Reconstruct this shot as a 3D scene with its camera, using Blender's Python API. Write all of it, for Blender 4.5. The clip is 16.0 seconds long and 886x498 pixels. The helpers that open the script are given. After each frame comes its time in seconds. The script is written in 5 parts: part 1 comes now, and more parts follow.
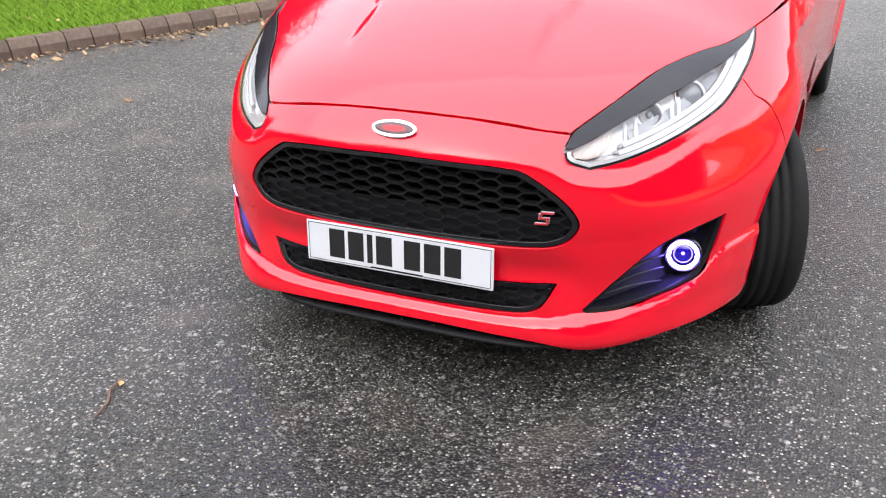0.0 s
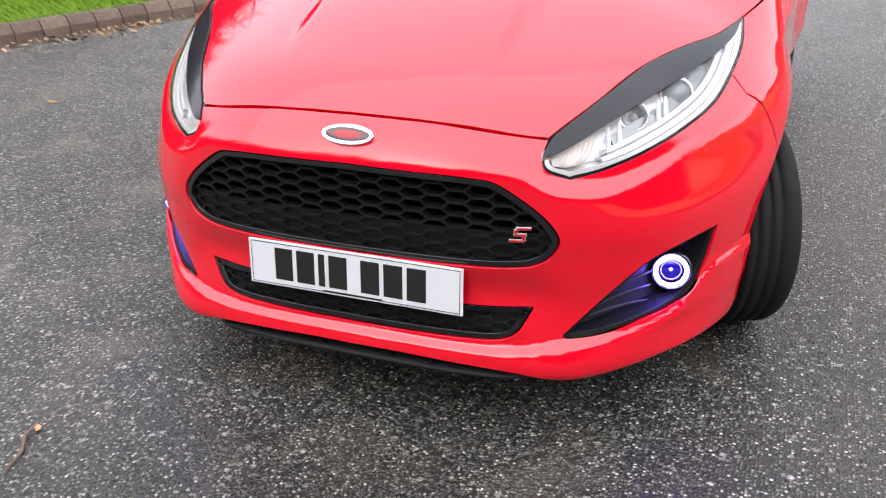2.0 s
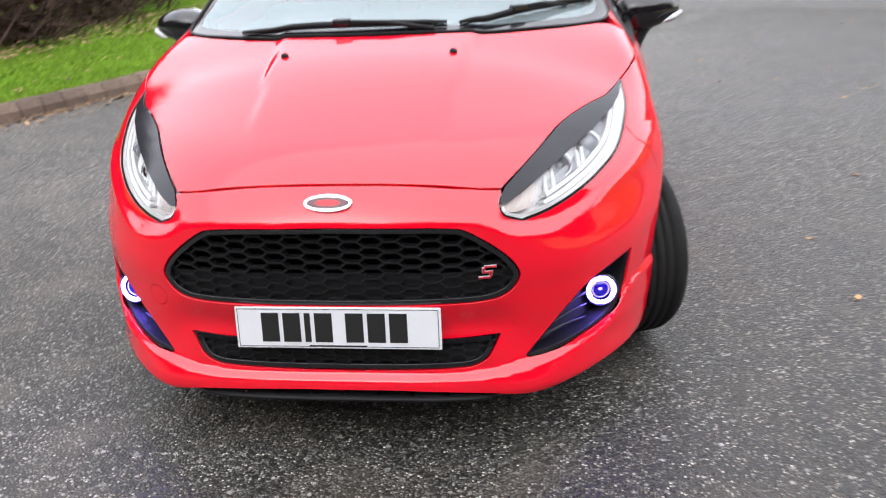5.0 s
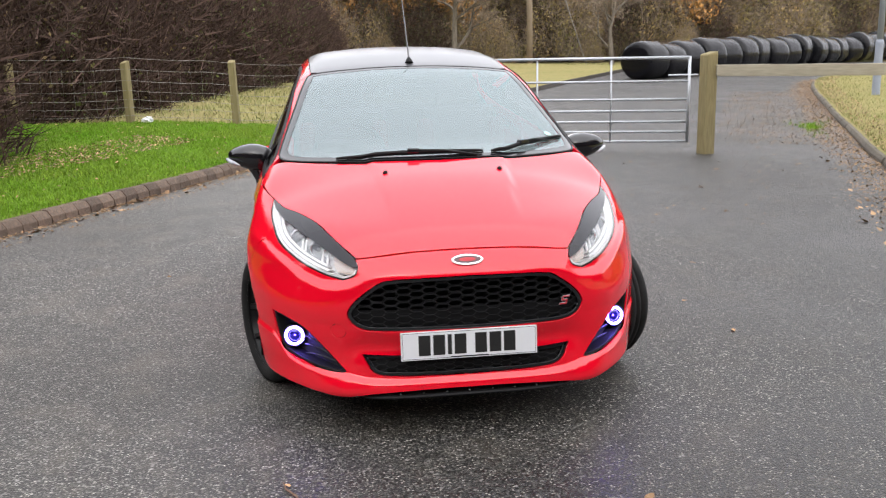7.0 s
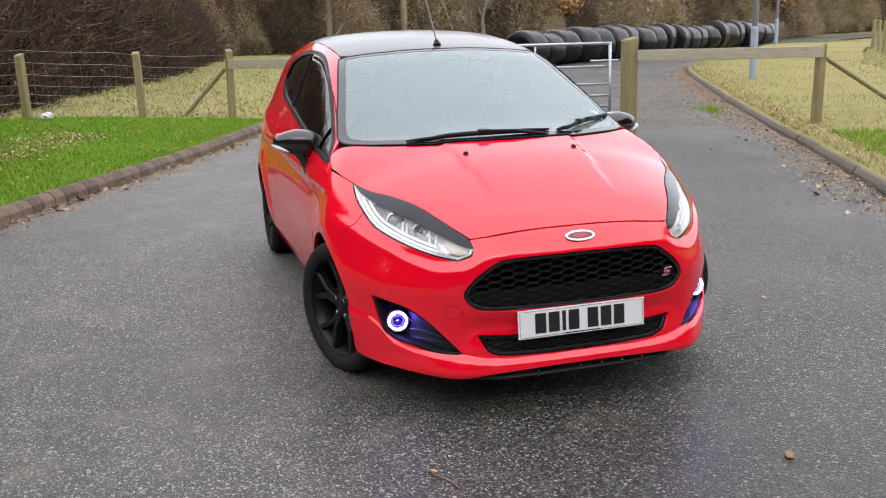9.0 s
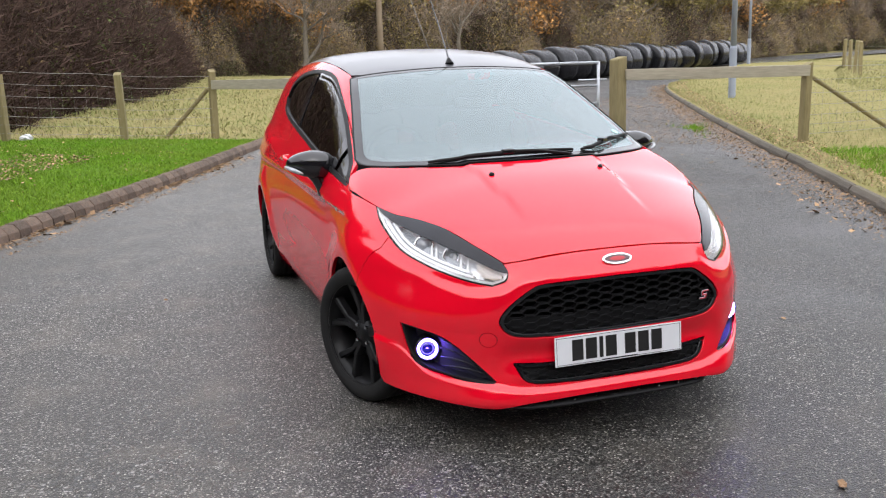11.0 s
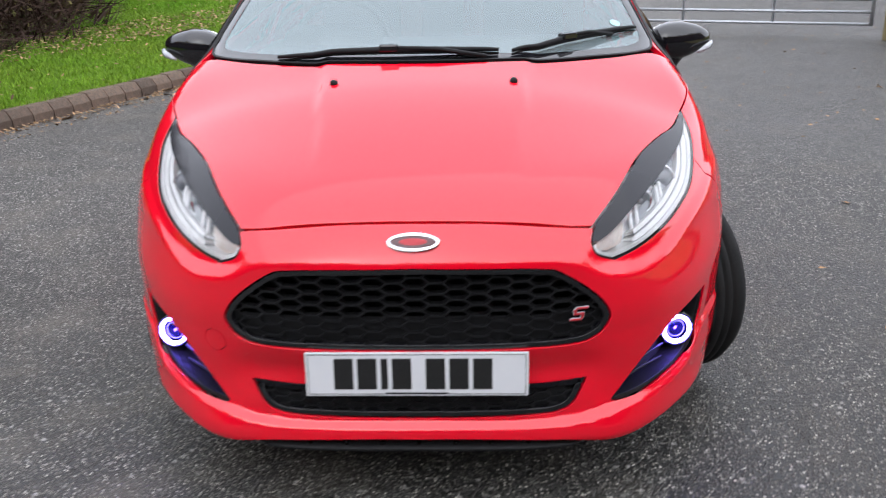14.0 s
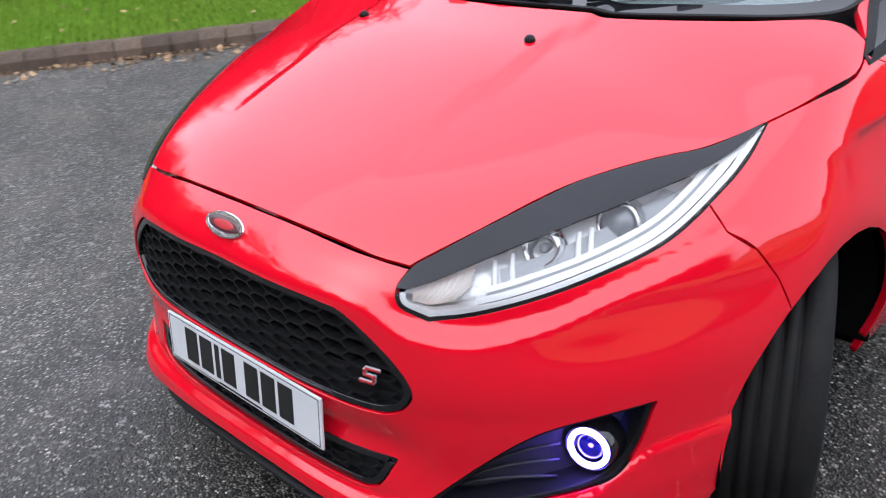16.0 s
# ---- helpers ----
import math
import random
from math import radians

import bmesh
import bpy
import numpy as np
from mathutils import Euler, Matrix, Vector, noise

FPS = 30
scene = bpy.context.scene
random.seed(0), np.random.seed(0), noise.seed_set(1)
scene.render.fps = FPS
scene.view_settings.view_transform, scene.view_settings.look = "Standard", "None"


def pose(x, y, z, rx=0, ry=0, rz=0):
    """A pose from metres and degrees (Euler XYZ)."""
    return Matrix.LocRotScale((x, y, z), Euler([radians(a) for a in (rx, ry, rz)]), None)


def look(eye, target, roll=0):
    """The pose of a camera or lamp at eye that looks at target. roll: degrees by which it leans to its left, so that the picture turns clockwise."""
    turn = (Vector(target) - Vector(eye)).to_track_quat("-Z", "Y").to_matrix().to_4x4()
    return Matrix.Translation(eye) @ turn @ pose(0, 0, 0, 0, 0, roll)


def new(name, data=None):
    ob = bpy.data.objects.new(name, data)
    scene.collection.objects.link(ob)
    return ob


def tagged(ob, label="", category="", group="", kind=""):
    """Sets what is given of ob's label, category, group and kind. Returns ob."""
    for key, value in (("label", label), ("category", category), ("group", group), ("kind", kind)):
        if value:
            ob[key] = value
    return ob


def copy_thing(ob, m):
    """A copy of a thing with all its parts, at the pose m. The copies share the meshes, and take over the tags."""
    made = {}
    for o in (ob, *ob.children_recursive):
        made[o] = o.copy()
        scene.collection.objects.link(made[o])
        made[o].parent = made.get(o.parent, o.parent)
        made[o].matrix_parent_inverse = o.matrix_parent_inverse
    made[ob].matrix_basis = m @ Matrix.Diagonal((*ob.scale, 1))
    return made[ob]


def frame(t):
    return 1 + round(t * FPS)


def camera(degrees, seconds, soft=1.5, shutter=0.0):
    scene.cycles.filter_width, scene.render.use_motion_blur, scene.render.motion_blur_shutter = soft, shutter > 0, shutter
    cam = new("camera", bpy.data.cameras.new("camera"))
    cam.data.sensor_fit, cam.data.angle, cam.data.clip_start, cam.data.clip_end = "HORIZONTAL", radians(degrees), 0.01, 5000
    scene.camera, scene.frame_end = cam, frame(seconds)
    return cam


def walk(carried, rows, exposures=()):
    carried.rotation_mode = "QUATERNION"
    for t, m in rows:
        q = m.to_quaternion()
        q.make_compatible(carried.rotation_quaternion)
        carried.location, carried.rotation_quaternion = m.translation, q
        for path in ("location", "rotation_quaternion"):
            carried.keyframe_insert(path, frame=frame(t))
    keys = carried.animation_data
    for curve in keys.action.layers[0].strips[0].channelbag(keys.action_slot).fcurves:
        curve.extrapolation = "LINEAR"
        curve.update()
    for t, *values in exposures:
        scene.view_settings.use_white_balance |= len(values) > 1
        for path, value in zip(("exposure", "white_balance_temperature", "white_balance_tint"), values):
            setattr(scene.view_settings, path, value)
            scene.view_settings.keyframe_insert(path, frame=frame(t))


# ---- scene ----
cam = camera(51.1, 16.0, soft=1.1, shutter=.4)
PATH = [
    (0, (1.03, -1.886, 1.387), (0.25, -0.249, 0.542), -2.0),
    (0.5, (1.043, -1.878, 1.383), (0.272, -0.239, 0.536), -1.8),
    (1, (1.042, -1.872, 1.383), (0.284, -0.195, 0.601), -0.9),
    (1.5, (1.019, -1.848, 1.374), (0.267, -0.167, 0.594), -1.5),
    (2, (0.884, -1.664, 1.325), (0.216, 0.016, 0.47), -1.4),
    (2.5, (0.79, -1.525, 1.33), (0.19, 0.151, 0.418), -2.0),
    (3, (0.807, -1.471, 1.335), (0.215, 0.184, 0.38), -0.2),
    (3.5, (0.799, -1.466, 1.332), (0.179, 0.175, 0.372), -0.7),
    (4, (0.814, -1.48, 1.335), (0.173, 0.153, 0.375), -0.4),
    (4.5, (0.779, -1.593, 1.349), (0.134, 0.058, 0.423), -0.3),
    (5, (0.574, -2.071, 1.4), (0.313, -0.224, 0.681), -3.0),
    (7.3, (-0.747, -3.449, 1.518), (-0.431, -1.515, 1.114), -0.1),
    (7.5, (-0.858, -3.481, 1.512), (-0.507, -1.55, 1.127), 0.5),
    (8, (-1.121, -3.47, 1.515), (-0.629, -1.579, 1.092), -2.3),
    (8.5, (-1.308, -3.354, 1.492), (-0.761, -1.477, 1.071), -0.0),
    (8.7, (-1.401, -3.26, 1.487), (-0.864, -1.389, 1.029), -1.0),
    (10.8, (-1.677, -2.949, 1.479), (-1.038, -1.101, 1.058), -1.7),
    (11, (-1.672, -2.951, 1.479), (-1.053, -1.095, 1.059), -1.7),
    (11.5, (-1.596, -2.943, 1.471), (-1.046, -1.073, 1.023), -3.4),
    (12, (-1.457, -2.863, 1.461), (-0.945, -0.99, 0.98), -4.3),
    (12.5, (-1.156, -2.647, 1.446), (-0.677, -0.777, 0.926), -2.6),
    (13, (-0.743, -2.448, 1.426), (-0.453, -0.549, 0.868), -1.0),
    (13.5, (-0.273, -2.268, 1.404), (-0.241, -0.381, 0.744), -0.6),
    (14, (0.146, -1.971, 1.42), (0.073, -0.094, 0.731), -1.2),
    (14.5, (0.562, -1.698, 1.397), (0.175, 0.139, 0.707), -1.5),
    (15, (0.901, -1.343, 1.343), (0.162, 0.321, 0.515), 2.0),
    (15.5, (1.199, -1.086, 1.367), (0.178, 0.413, 0.525), -1.3),
    (16, (1.45, -0.815, 1.393), (0.155, 0.447, 0.538), -3.5),
]
walk(cam, [(t, look(eye, target, roll)) for t, eye, target, roll in PATH], [(0, 1.0, 6600, 10), (1.5, .95, 6600, 10), (2.5, .82, 6650, 10), (4.5, .90, 6600, 10), (5.2, .83, 6650, 10), (7.3, .48, 6850, 10), (8.0, .38, 6800, 10), (8.7, .40, 6750, 10), (11, .44, 6650, 10), (13, .41, 6600, 10), (14.5, .41, 6300, 10), (16, .45, 6150, 10)])

# ---- sky and light: a bright overcast winter day ----
world = bpy.data.worlds.new("world")
scene.world = world
world.use_nodes = True
wn, wl = world.node_tree.nodes, world.node_tree.links
sky = wn.new("ShaderNodeTexSky")
sky.sky_type, sky.sun_disc = "NISHITA", False
sky.sun_elevation, sky.sun_rotation = radians(38), radians(200)
sky.air_density, sky.dust_density, sky.ozone_density = 1.0, 4.0, 1.0
pale = wn.new("ShaderNodeHueSaturation")
pale.inputs["Saturation"].default_value = .22
wl.new(sky.outputs[0], pale.inputs["Color"])
cloud = wn.new("ShaderNodeMix")
cloud.data_type = "RGBA"
cloud.inputs[0].default_value, cloud.inputs[7].default_value = .8, (10.8, 11.2, 12.5, 1)
wl.new(pale.outputs[0], cloud.inputs[6])
wl.new(cloud.outputs[2], wn["Background"].inputs["Color"])
wn["Background"].inputs["Strength"].default_value = .168
sun = new("sun", bpy.data.lights.new("sun", "SUN"))
sun.data.energy, sun.data.angle, sun.data.color = .75, radians(110), (1.0, .97, .92)
sun.matrix_world = look((0, 0, 10), (-2.0, 5.5, 0))
scene.view_settings.exposure = 0.0

# ---- materials ----
def material(name, colour, rough=.5, metal=0.0, coat=0.0, spots=None, fine=None, bumpy=None, spec=.5, emit=None, glass=0.0, by_island=0.0, by_object=0.0, grain=None):
    """A procedural surface. spots, fine: (scale, colour, amount) of a coarse and a fine variation; bumpy: (scale, depth)."""
    m = bpy.data.materials.new(name)
    m.use_nodes = True
    n, l = m.node_tree.nodes, m.node_tree.links
    b = n["Principled BSDF"]
    b.inputs["Roughness"].default_value, b.inputs["Metallic"].default_value = rough, metal
    b.inputs["Coat Weight"].default_value, b.inputs["Coat Roughness"].default_value = coat, .04
    b.inputs["Specular IOR Level"].default_value = spec
    b.inputs["Transmission Weight"].default_value = glass
    b.inputs["Base Color"].default_value = (*colour, 1)
    if emit:
        b.inputs["Emission Color"].default_value, b.inputs["Emission Strength"].default_value = (*emit[0], 1), emit[1]
    where = n.new("ShaderNodeTexCoord").outputs["Object"]
    if grain:
        turned = n.new("ShaderNodeMapping")
        turned.inputs["Scale"].default_value = grain
        l.new(where, turned.inputs["Vector"])
        where = turned.outputs[0]

    def noise_of(scale, detail=4.0, rise=.5):
        t = n.new("ShaderNodeTexNoise")
        t.inputs["Scale"].default_value, t.inputs["Detail"].default_value, t.inputs["Roughness"].default_value = scale, detail, rise
        l.new(where, t.inputs["Vector"])
        return t.outputs["Fac"]

    def blend(fac, first, second, kind="MIX"):
        mix = n.new("ShaderNodeMix")
        mix.data_type, mix.blend_type = "RGBA", kind
        for socket, value in ((mix.inputs[0], fac), (mix.inputs[6], first), (mix.inputs[7], second)):
            if isinstance(value, bpy.types.NodeSocket):
                l.new(value, socket)
            elif isinstance(value, (int, float)):
                socket.default_value = value
            else:
                socket.default_value = (*value, 1)
        return mix.outputs[2]

    def ramp(fac, a, b2):
        r = n.new("ShaderNodeMapRange")
        r.inputs[1].default_value, r.inputs[2].default_value = a, b2
        l.new(fac, r.inputs[0])
        return r.outputs[0]

    tone = colour
    for layer, detail in ((spots, 5.0), (fine, 3.0)):
        if layer:
            scale, other, amount = layer
            f = ramp(noise_of(scale, detail), .5 - .5 * (1 - amount) - .02, .5 + .5 * (1 - amount) + .02)
            tone = blend(f, tone, other)
    if by_island or by_object:
        source = n.new("ShaderNodeNewGeometry").outputs["Random Per Island"] if by_island else n.new("ShaderNodeObjectInfo").outputs["Random"]
        amount = by_island or by_object
        hsv = n.new("ShaderNodeHueSaturation")
        r = n.new("ShaderNodeMapRange")
        r.inputs[3].default_value, r.inputs[4].default_value = 1 - amount, 1 + amount
        l.new(source, r.inputs[0])
        l.new(r.outputs[0], hsv.inputs["Value"])
        if isinstance(tone, tuple):
            hsv.inputs["Color"].default_value = (*tone, 1)
        else:
            l.new(tone, hsv.inputs["Color"])
        tone = hsv.outputs[0]
    if not isinstance(tone, tuple):
        l.new(tone, b.inputs["Base Color"])
    if bumpy:
        k = n.new("ShaderNodeBump")
        k.inputs["Strength"].default_value, k.inputs["Distance"].default_value = 1.0, bumpy[1]
        l.new(noise_of(bumpy[0], 4.0), k.inputs["Height"])
        l.new(k.outputs[0], b.inputs["Normal"])
    return m


red = material("red_paint", (.79, .003, .019), .5, coat=1.0, spec=0.0, spots=(3.0, (.72, .0025, .018), .3))
red.node_tree.nodes["Principled BSDF"].inputs["Coat IOR"].default_value = 1.69
gloss_black = material("gloss_black", (.006, .006, .008), .3, spec=0.0, coat=1.0, spots=(5.0, (.012, .012, .014), .3))
gloss_black.node_tree.nodes["Principled BSDF"].inputs["Coat IOR"].default_value = 1.65
wrap_black = material("wrap_black", (.008, .008, .012), .2, spec=.15, coat=.36, spots=(4.0, (.024, .024, .03), .4))
roof_wrap = material("roof_wrap", (.020, .021, .029), .5, coat=.65, spots=(4.0, (.022, .023, .028), .4))
roof_wrap.node_tree.nodes["Principled BSDF"].inputs["Coat IOR"].default_value = 1.55
roof_wrap.node_tree.nodes["Principled BSDF"].inputs["Coat Roughness"].default_value = .16
plastic = material("black_plastic", (.009, .009, .010), .5, spec=.16, bumpy=(900, .0004), fine=(300, (.014, .014, .015), .4))
dark = material("dark_void", (.004, .004, .004), .9, spec=.05, fine=(40, (.006, .006, .006), .5))
rubber = material("tyre_rubber", (.006, .006, .007), .75, spec=.15, spots=(14, (.022, .021, .020), .5), fine=(150, (.017, .017, .017), .4), bumpy=(400, .0006))
alloy_black = material("black_alloy", (.007, .007, .008), .35, spec=.2, spots=(20, (.016, .016, .017), .4))
chrome = material("chrome", (.75, .76, .78), .12, metal=1.0, fine=(80, (.68, .69, .71), .4))
bright = material("lamp_reflector", (.97, .975, .98), .22, metal=.3, spots=(16, (.80, .81, .84), .5), bumpy=(34, .004))
lamp_white = material("lamp_white", (.95, .955, .965), .22, coat=.5, spots=(30, (.86, .87, .89), .4))
amber = material("amber_insert", (.80, .70, .64), .25, fine=(120, (.72, .60, .53), .5))
lamp_grey = material("lamp_grey", (.24, .25, .27), .2, coat=.6, spots=(24, (.36, .38, .41), .5))
aerial_grey = material("aerial_rubber", (.09, .09, .095), .6, fine=(200, (.12, .12, .125), .5))
lamp_glass = material("projector_glass", (.05, .055, .07), .06, coat=1.0, spots=(30, (.22, .23, .26), .5))
def pane(name, tint, ior, rough=.01, sheen=(1, 1, 1), veil=0.0):
    """A thin sheet of glass: what is behind shows through, and the sky mirrors by its angle."""
    g = bpy.data.materials.new(name)
    g.use_nodes = True
    n, l = g.node_tree.nodes, g.node_tree.links
    n.remove(n["Principled BSDF"])
    see, shine, mix, fr = n.new("ShaderNodeBsdfTransparent"), n.new("ShaderNodeBsdfGlossy"), n.new("ShaderNodeMixShader"), n.new("ShaderNodeFresnel")
    see.inputs["Color"].default_value = (*tint, 1)
    shine.inputs["Roughness"].default_value, shine.inputs["Color"].default_value = rough, (*sheen, 1)
    fr.inputs["IOR"].default_value = ior
    l.new(fr.outputs[0], mix.inputs[0])
    l.new(see.outputs[0], mix.inputs[1])
    l.new(shine.outputs[0], mix.inputs[2])
    out = mix.outputs[0]
    if veil:
        # sky glare on the glass, painted in as a pale diffuse layer
        soft, over = n.new("ShaderNodeBsdfDiffuse"), n.new("ShaderNodeMixShader")
        soft.inputs["Color"].default_value = (.47, .57, .59, 1)
        over.inputs[0].default_value = veil
        l.new(out, over.inputs[1])
        l.new(soft.outputs[0], over.inputs[2])
        out = over.outputs[0]
    l.new(out, n["Material Output"].inputs["Surface"])
    return g


clear = pane("clear_lens", (.99, .99, .99), 1.45)
screen_glass = pane("screen_glass", (.50, .57, .58), 1.95, sheen=(.90, .985, 1.0), veil=.23)
tint_glass = pane("tinted_glass", (.10, .10, .11), 1.5)
plate_white = material("plate_white", (.68, .69, .72), .35, coat=.3, spots=(20, (.72, .72, .74), .5))
plate_ink = material("plate_ink", (.010, .010, .010), .4, fine=(200, (.02, .02, .02), .4))
badge_red = material("badge_red", (.50, .02, .035), .35, fine=(150, (.38, .015, .02), .4))
badge_dark = material("badge_maroon", (.055, .012, .016), .3, coat=.6, fine=(120, (.08, .014, .02), .4))
cloth = material("seat_cloth", (.045, .046, .05), .9, fine=(300, (.05, .05, .052), .5), bumpy=(500, .0005))
cloth_red = material("seat_red", (.12, .010, .010), .85, fine=(300, (.22, .01, .01), .5))
halo = material("halo_glow", (.6, .6, 1.0), .3, emit=((.16, .12, 1.0), 34.0))
projector_glow = material("projector_glow", (.004, .004, .022), .08, coat=1.0, fine=(60, (.006, .006, .045), .5))
fog_plastic = material("fog_surround", (.030, .030, .033), .42, spec=.35, fine=(300, (.038, .038, .041), .4), bumpy=(900, .0003))
indicator = material("mirror_indicator", (.30, .31, .33), .15, spots=(60, (.5, .52, .55), .5))

def asphalt_material():
    """Surface dressing: stone chips of many greys, some pale, in dark bitumen, with worn and wet patches, and the sky's
    sheen painted in.
    """
    m = bpy.data.materials.new("asphalt")
    m.use_nodes = True
    n, l = m.node_tree.nodes, m.node_tree.links
    b = n["Principled BSDF"]
    where = n.new("ShaderNodeTexCoord").outputs["Object"]

    def tex(kind, scale):
        t = n.new(kind)
        t.inputs["Scale"].default_value = scale
        l.new(where, t.inputs["Vector"])
        return t

    def remap(socket, a, c, d=0.0, e=1.0):
        r = n.new("ShaderNodeMapRange")
        for i, v in ((1, a), (2, c), (3, d), (4, e)):
            r.inputs[i].default_value = v
        l.new(socket, r.inputs[0])
        return r.outputs[0]

    def mixed(fac, one, two):
        x = n.new("ShaderNodeMix")
        x.data_type = "RGBA"
        for s, v in ((x.inputs[0], fac), (x.inputs[6], one), (x.inputs[7], two)):
            if isinstance(v, bpy.types.NodeSocket):
                l.new(v, s)
            else:
                s.default_value = v if isinstance(v, float) else (*v, 1)
        return x.outputs[2]

    def sheet_of_chips(scale, gap):
        v = tex("ShaderNodeTexVoronoi", scale)
        v.feature = "F1"
        sep = n.new("ShaderNodeSeparateColor")
        l.new(v.outputs["Color"], sep.inputs[0])
        return v.outputs["Distance"], sep.outputs[0], sep.outputs[1], remap(v.outputs["Distance"], .62, gap)

    dist, tone, other, body = sheet_of_chips(126, .38)
    ramp = n.new("ShaderNodeValToRGB")
    for k, (p, c) in enumerate(((0, (.019, .018, .0155)), (.45, (.064, .060, .053)), (.78, (.138, .130, .115)), (.93, (.30, .284, .252)), (1.0, (.60, .57, .51)))):
        e = ramp.color_ramp.elements[k] if k < 2 else ramp.color_ramp.elements.new(p)
        e.position, e.color = p, (*c, 1)
    l.new(tone, ramp.inputs[0])
    chips = mixed(body, (.013, .0125, .0115), ramp.outputs[0])
    # a second, sparser layer of larger pale stones
    _, tone2, other2, body2 = sheet_of_chips(62, .30)
    some = remap(tone2, .93, .98)
    both = n.new("ShaderNodeMath")
    both.operation = "MULTIPLY"
    l.new(some, both.inputs[0])
    l.new(body2, both.inputs[1])
    pale = mixed(other2, (.17, .165, .155), (.36, .34, .32))
    chips = mixed(both.outputs[0], chips, pale)
    wear = tex("ShaderNodeTexNoise", .55)
    wear.inputs["Detail"].default_value = 6
    hs = n.new("ShaderNodeHueSaturation")
    l.new(chips, hs.inputs["Color"])
    l.new(remap(wear.outputs["Fac"], .35, .68, 1.15, .80), hs.inputs["Value"])
    dust = tex("ShaderNodeTexNoise", 3.0)
    dust.inputs["Detail"].default_value = 5
    base = mixed(remap(dust.outputs["Fac"], .50, .80, 0, .45), hs.outputs[0], (.12, .103, .080))
    # the sky's sheen painted in: lighter left and far off, darker right
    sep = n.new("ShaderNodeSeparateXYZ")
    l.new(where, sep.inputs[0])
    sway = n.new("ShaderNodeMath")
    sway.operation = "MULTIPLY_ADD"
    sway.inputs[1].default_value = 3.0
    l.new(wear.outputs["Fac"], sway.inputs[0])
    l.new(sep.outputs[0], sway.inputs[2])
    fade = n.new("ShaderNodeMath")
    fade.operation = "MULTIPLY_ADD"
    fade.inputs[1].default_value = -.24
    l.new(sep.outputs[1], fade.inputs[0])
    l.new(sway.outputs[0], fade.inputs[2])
    painted_sheen = n.new("ShaderNodeGamma")
    l.new(base, painted_sheen.inputs["Color"])
    l.new(remap(fade.outputs[0], .3, 4.0, .82, 1.38), painted_sheen.inputs["Gamma"])
    base = painted_sheen.outputs[0]
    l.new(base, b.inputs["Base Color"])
    l.new(remap(wear.outputs["Fac"], .35, .68, .54, .36), b.inputs["Roughness"])
    bump_node = n.new("ShaderNodeBump")
    bump_node.inputs["Distance"].default_value = .006
    l.new(remap(dist, .0, .65, 1, 0), bump_node.inputs["Height"])
    l.new(bump_node.outputs[0], b.inputs["Normal"])
    return m


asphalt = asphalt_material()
grass_soil = material("grass_ground", (.098, .205, .012), .9, spec=.1, spots=(.8, (.13, .185, .02), .5), fine=(30, (.065, .135, .009), .4), bumpy=(60, .02))
field_mat = material("field_grass", (.255, .215, .088), .95, spec=.1, spots=(.6, (.135, .165, .042), .5), fine=(7, (.29, .235, .11), .6), bumpy=(30, .03))
kerb_mat = material("kerb_concrete", (.098, .058, .041), .85, spots=(5, (.030, .021, .015), .8), fine=(38, (.18, .13, .095), .3), bumpy=(60, .006), by_object=.3)
kerb_grey = material("kerb_grey_concrete", (.078, .064, .048), .9, spots=(2.5, (.038, .036, .020), .6), fine=(60, (.16, .135, .11), .35), bumpy=(90, .004), by_object=.15)
mortar = material("kerb_joint", (.026, .021, .017), .95, fine=(40, (.05, .042, .033), .5))
wood = material("weathered_wood", (.185, .145, .062), .9, spots=(3, (.10, .086, .042), .6), fine=(45, (.25, .205, .10), .4), bumpy=(60, .003), grain=(1, 1, .12))
rail_wood = material("grey_rail_wood", (.30, .26, .20), .9, spots=(3, (.20, .18, .13), .5), fine=(45, (.36, .33, .25), .5), bumpy=(60, .003), grain=(.12, 1, 1))
galv = material("galvanised_steel", (.42, .44, .47), .45, metal=.6, spots=(15, (.45, .47, .50), .5))
lamp_steel = material("painted_post", (.25, .28, .33), .55, spots=(3, (.20, .22, .27), .5))
wire_mat = material("fence_wire", (.30, .29, .27), .5, metal=.7, fine=(50, (.20, .18, .16), .5))
bale_wrap = material("bale_wrap", (.003, .003, .004), .20, spec=.22, spots=(2.5, (.006, .006, .008), .5), bumpy=(9, .012))
bark = material("bark", (.19, .16, .125), .95, spots=(3, (.26, .225, .18), .5), fine=(30, (.05, .04, .03), .5), bumpy=(25, .02))
scrub_leaf = material("scrub_leaves", (.15, .10, .052), .95, spec=.05, spots=(.9, (.075, .085, .026), .7), by_island=.6)
scrub_twig = material("scrub_twigs", (.088, .058, .046), .95, spec=.05, spots=(.7, (.058, .038, .032), .6), by_island=.6)
twig_mat = material("bare_twigs", (.24, .19, .145), .95, spec=.1, by_island=.5)
leaf_brown = material("russet_leaves", (.44, .21, .065), .9, spec=.1, spots=(.15, (.29, .18, .075), .5), by_island=.7)
leaf_green = material("dull_leaves", (.235, .22, .075), .9, spec=.1, spots=(.15, (.30, .22, .09), .5), by_island=.5)
edge_leaf = material("edge_leaves", (.35, .235, .105), .9, spec=.1, spots=(.5, (.19, .19, .062), .6), by_island=.8)
bramble_leaf = material("bramble_leaves", (.085, .105, .035), .8, spec=.15, by_island=.5)
leaf_litter = material("fallen_leaf", (.42, .26, .13), .85, spots=(60, (.28, .15, .07), .5), by_object=.35)
blade_mat = material("grass_blades", (.122, .270, .014), .7, spec=.15, spots=(.9, (.17, .245, .028), .6), by_island=.4)
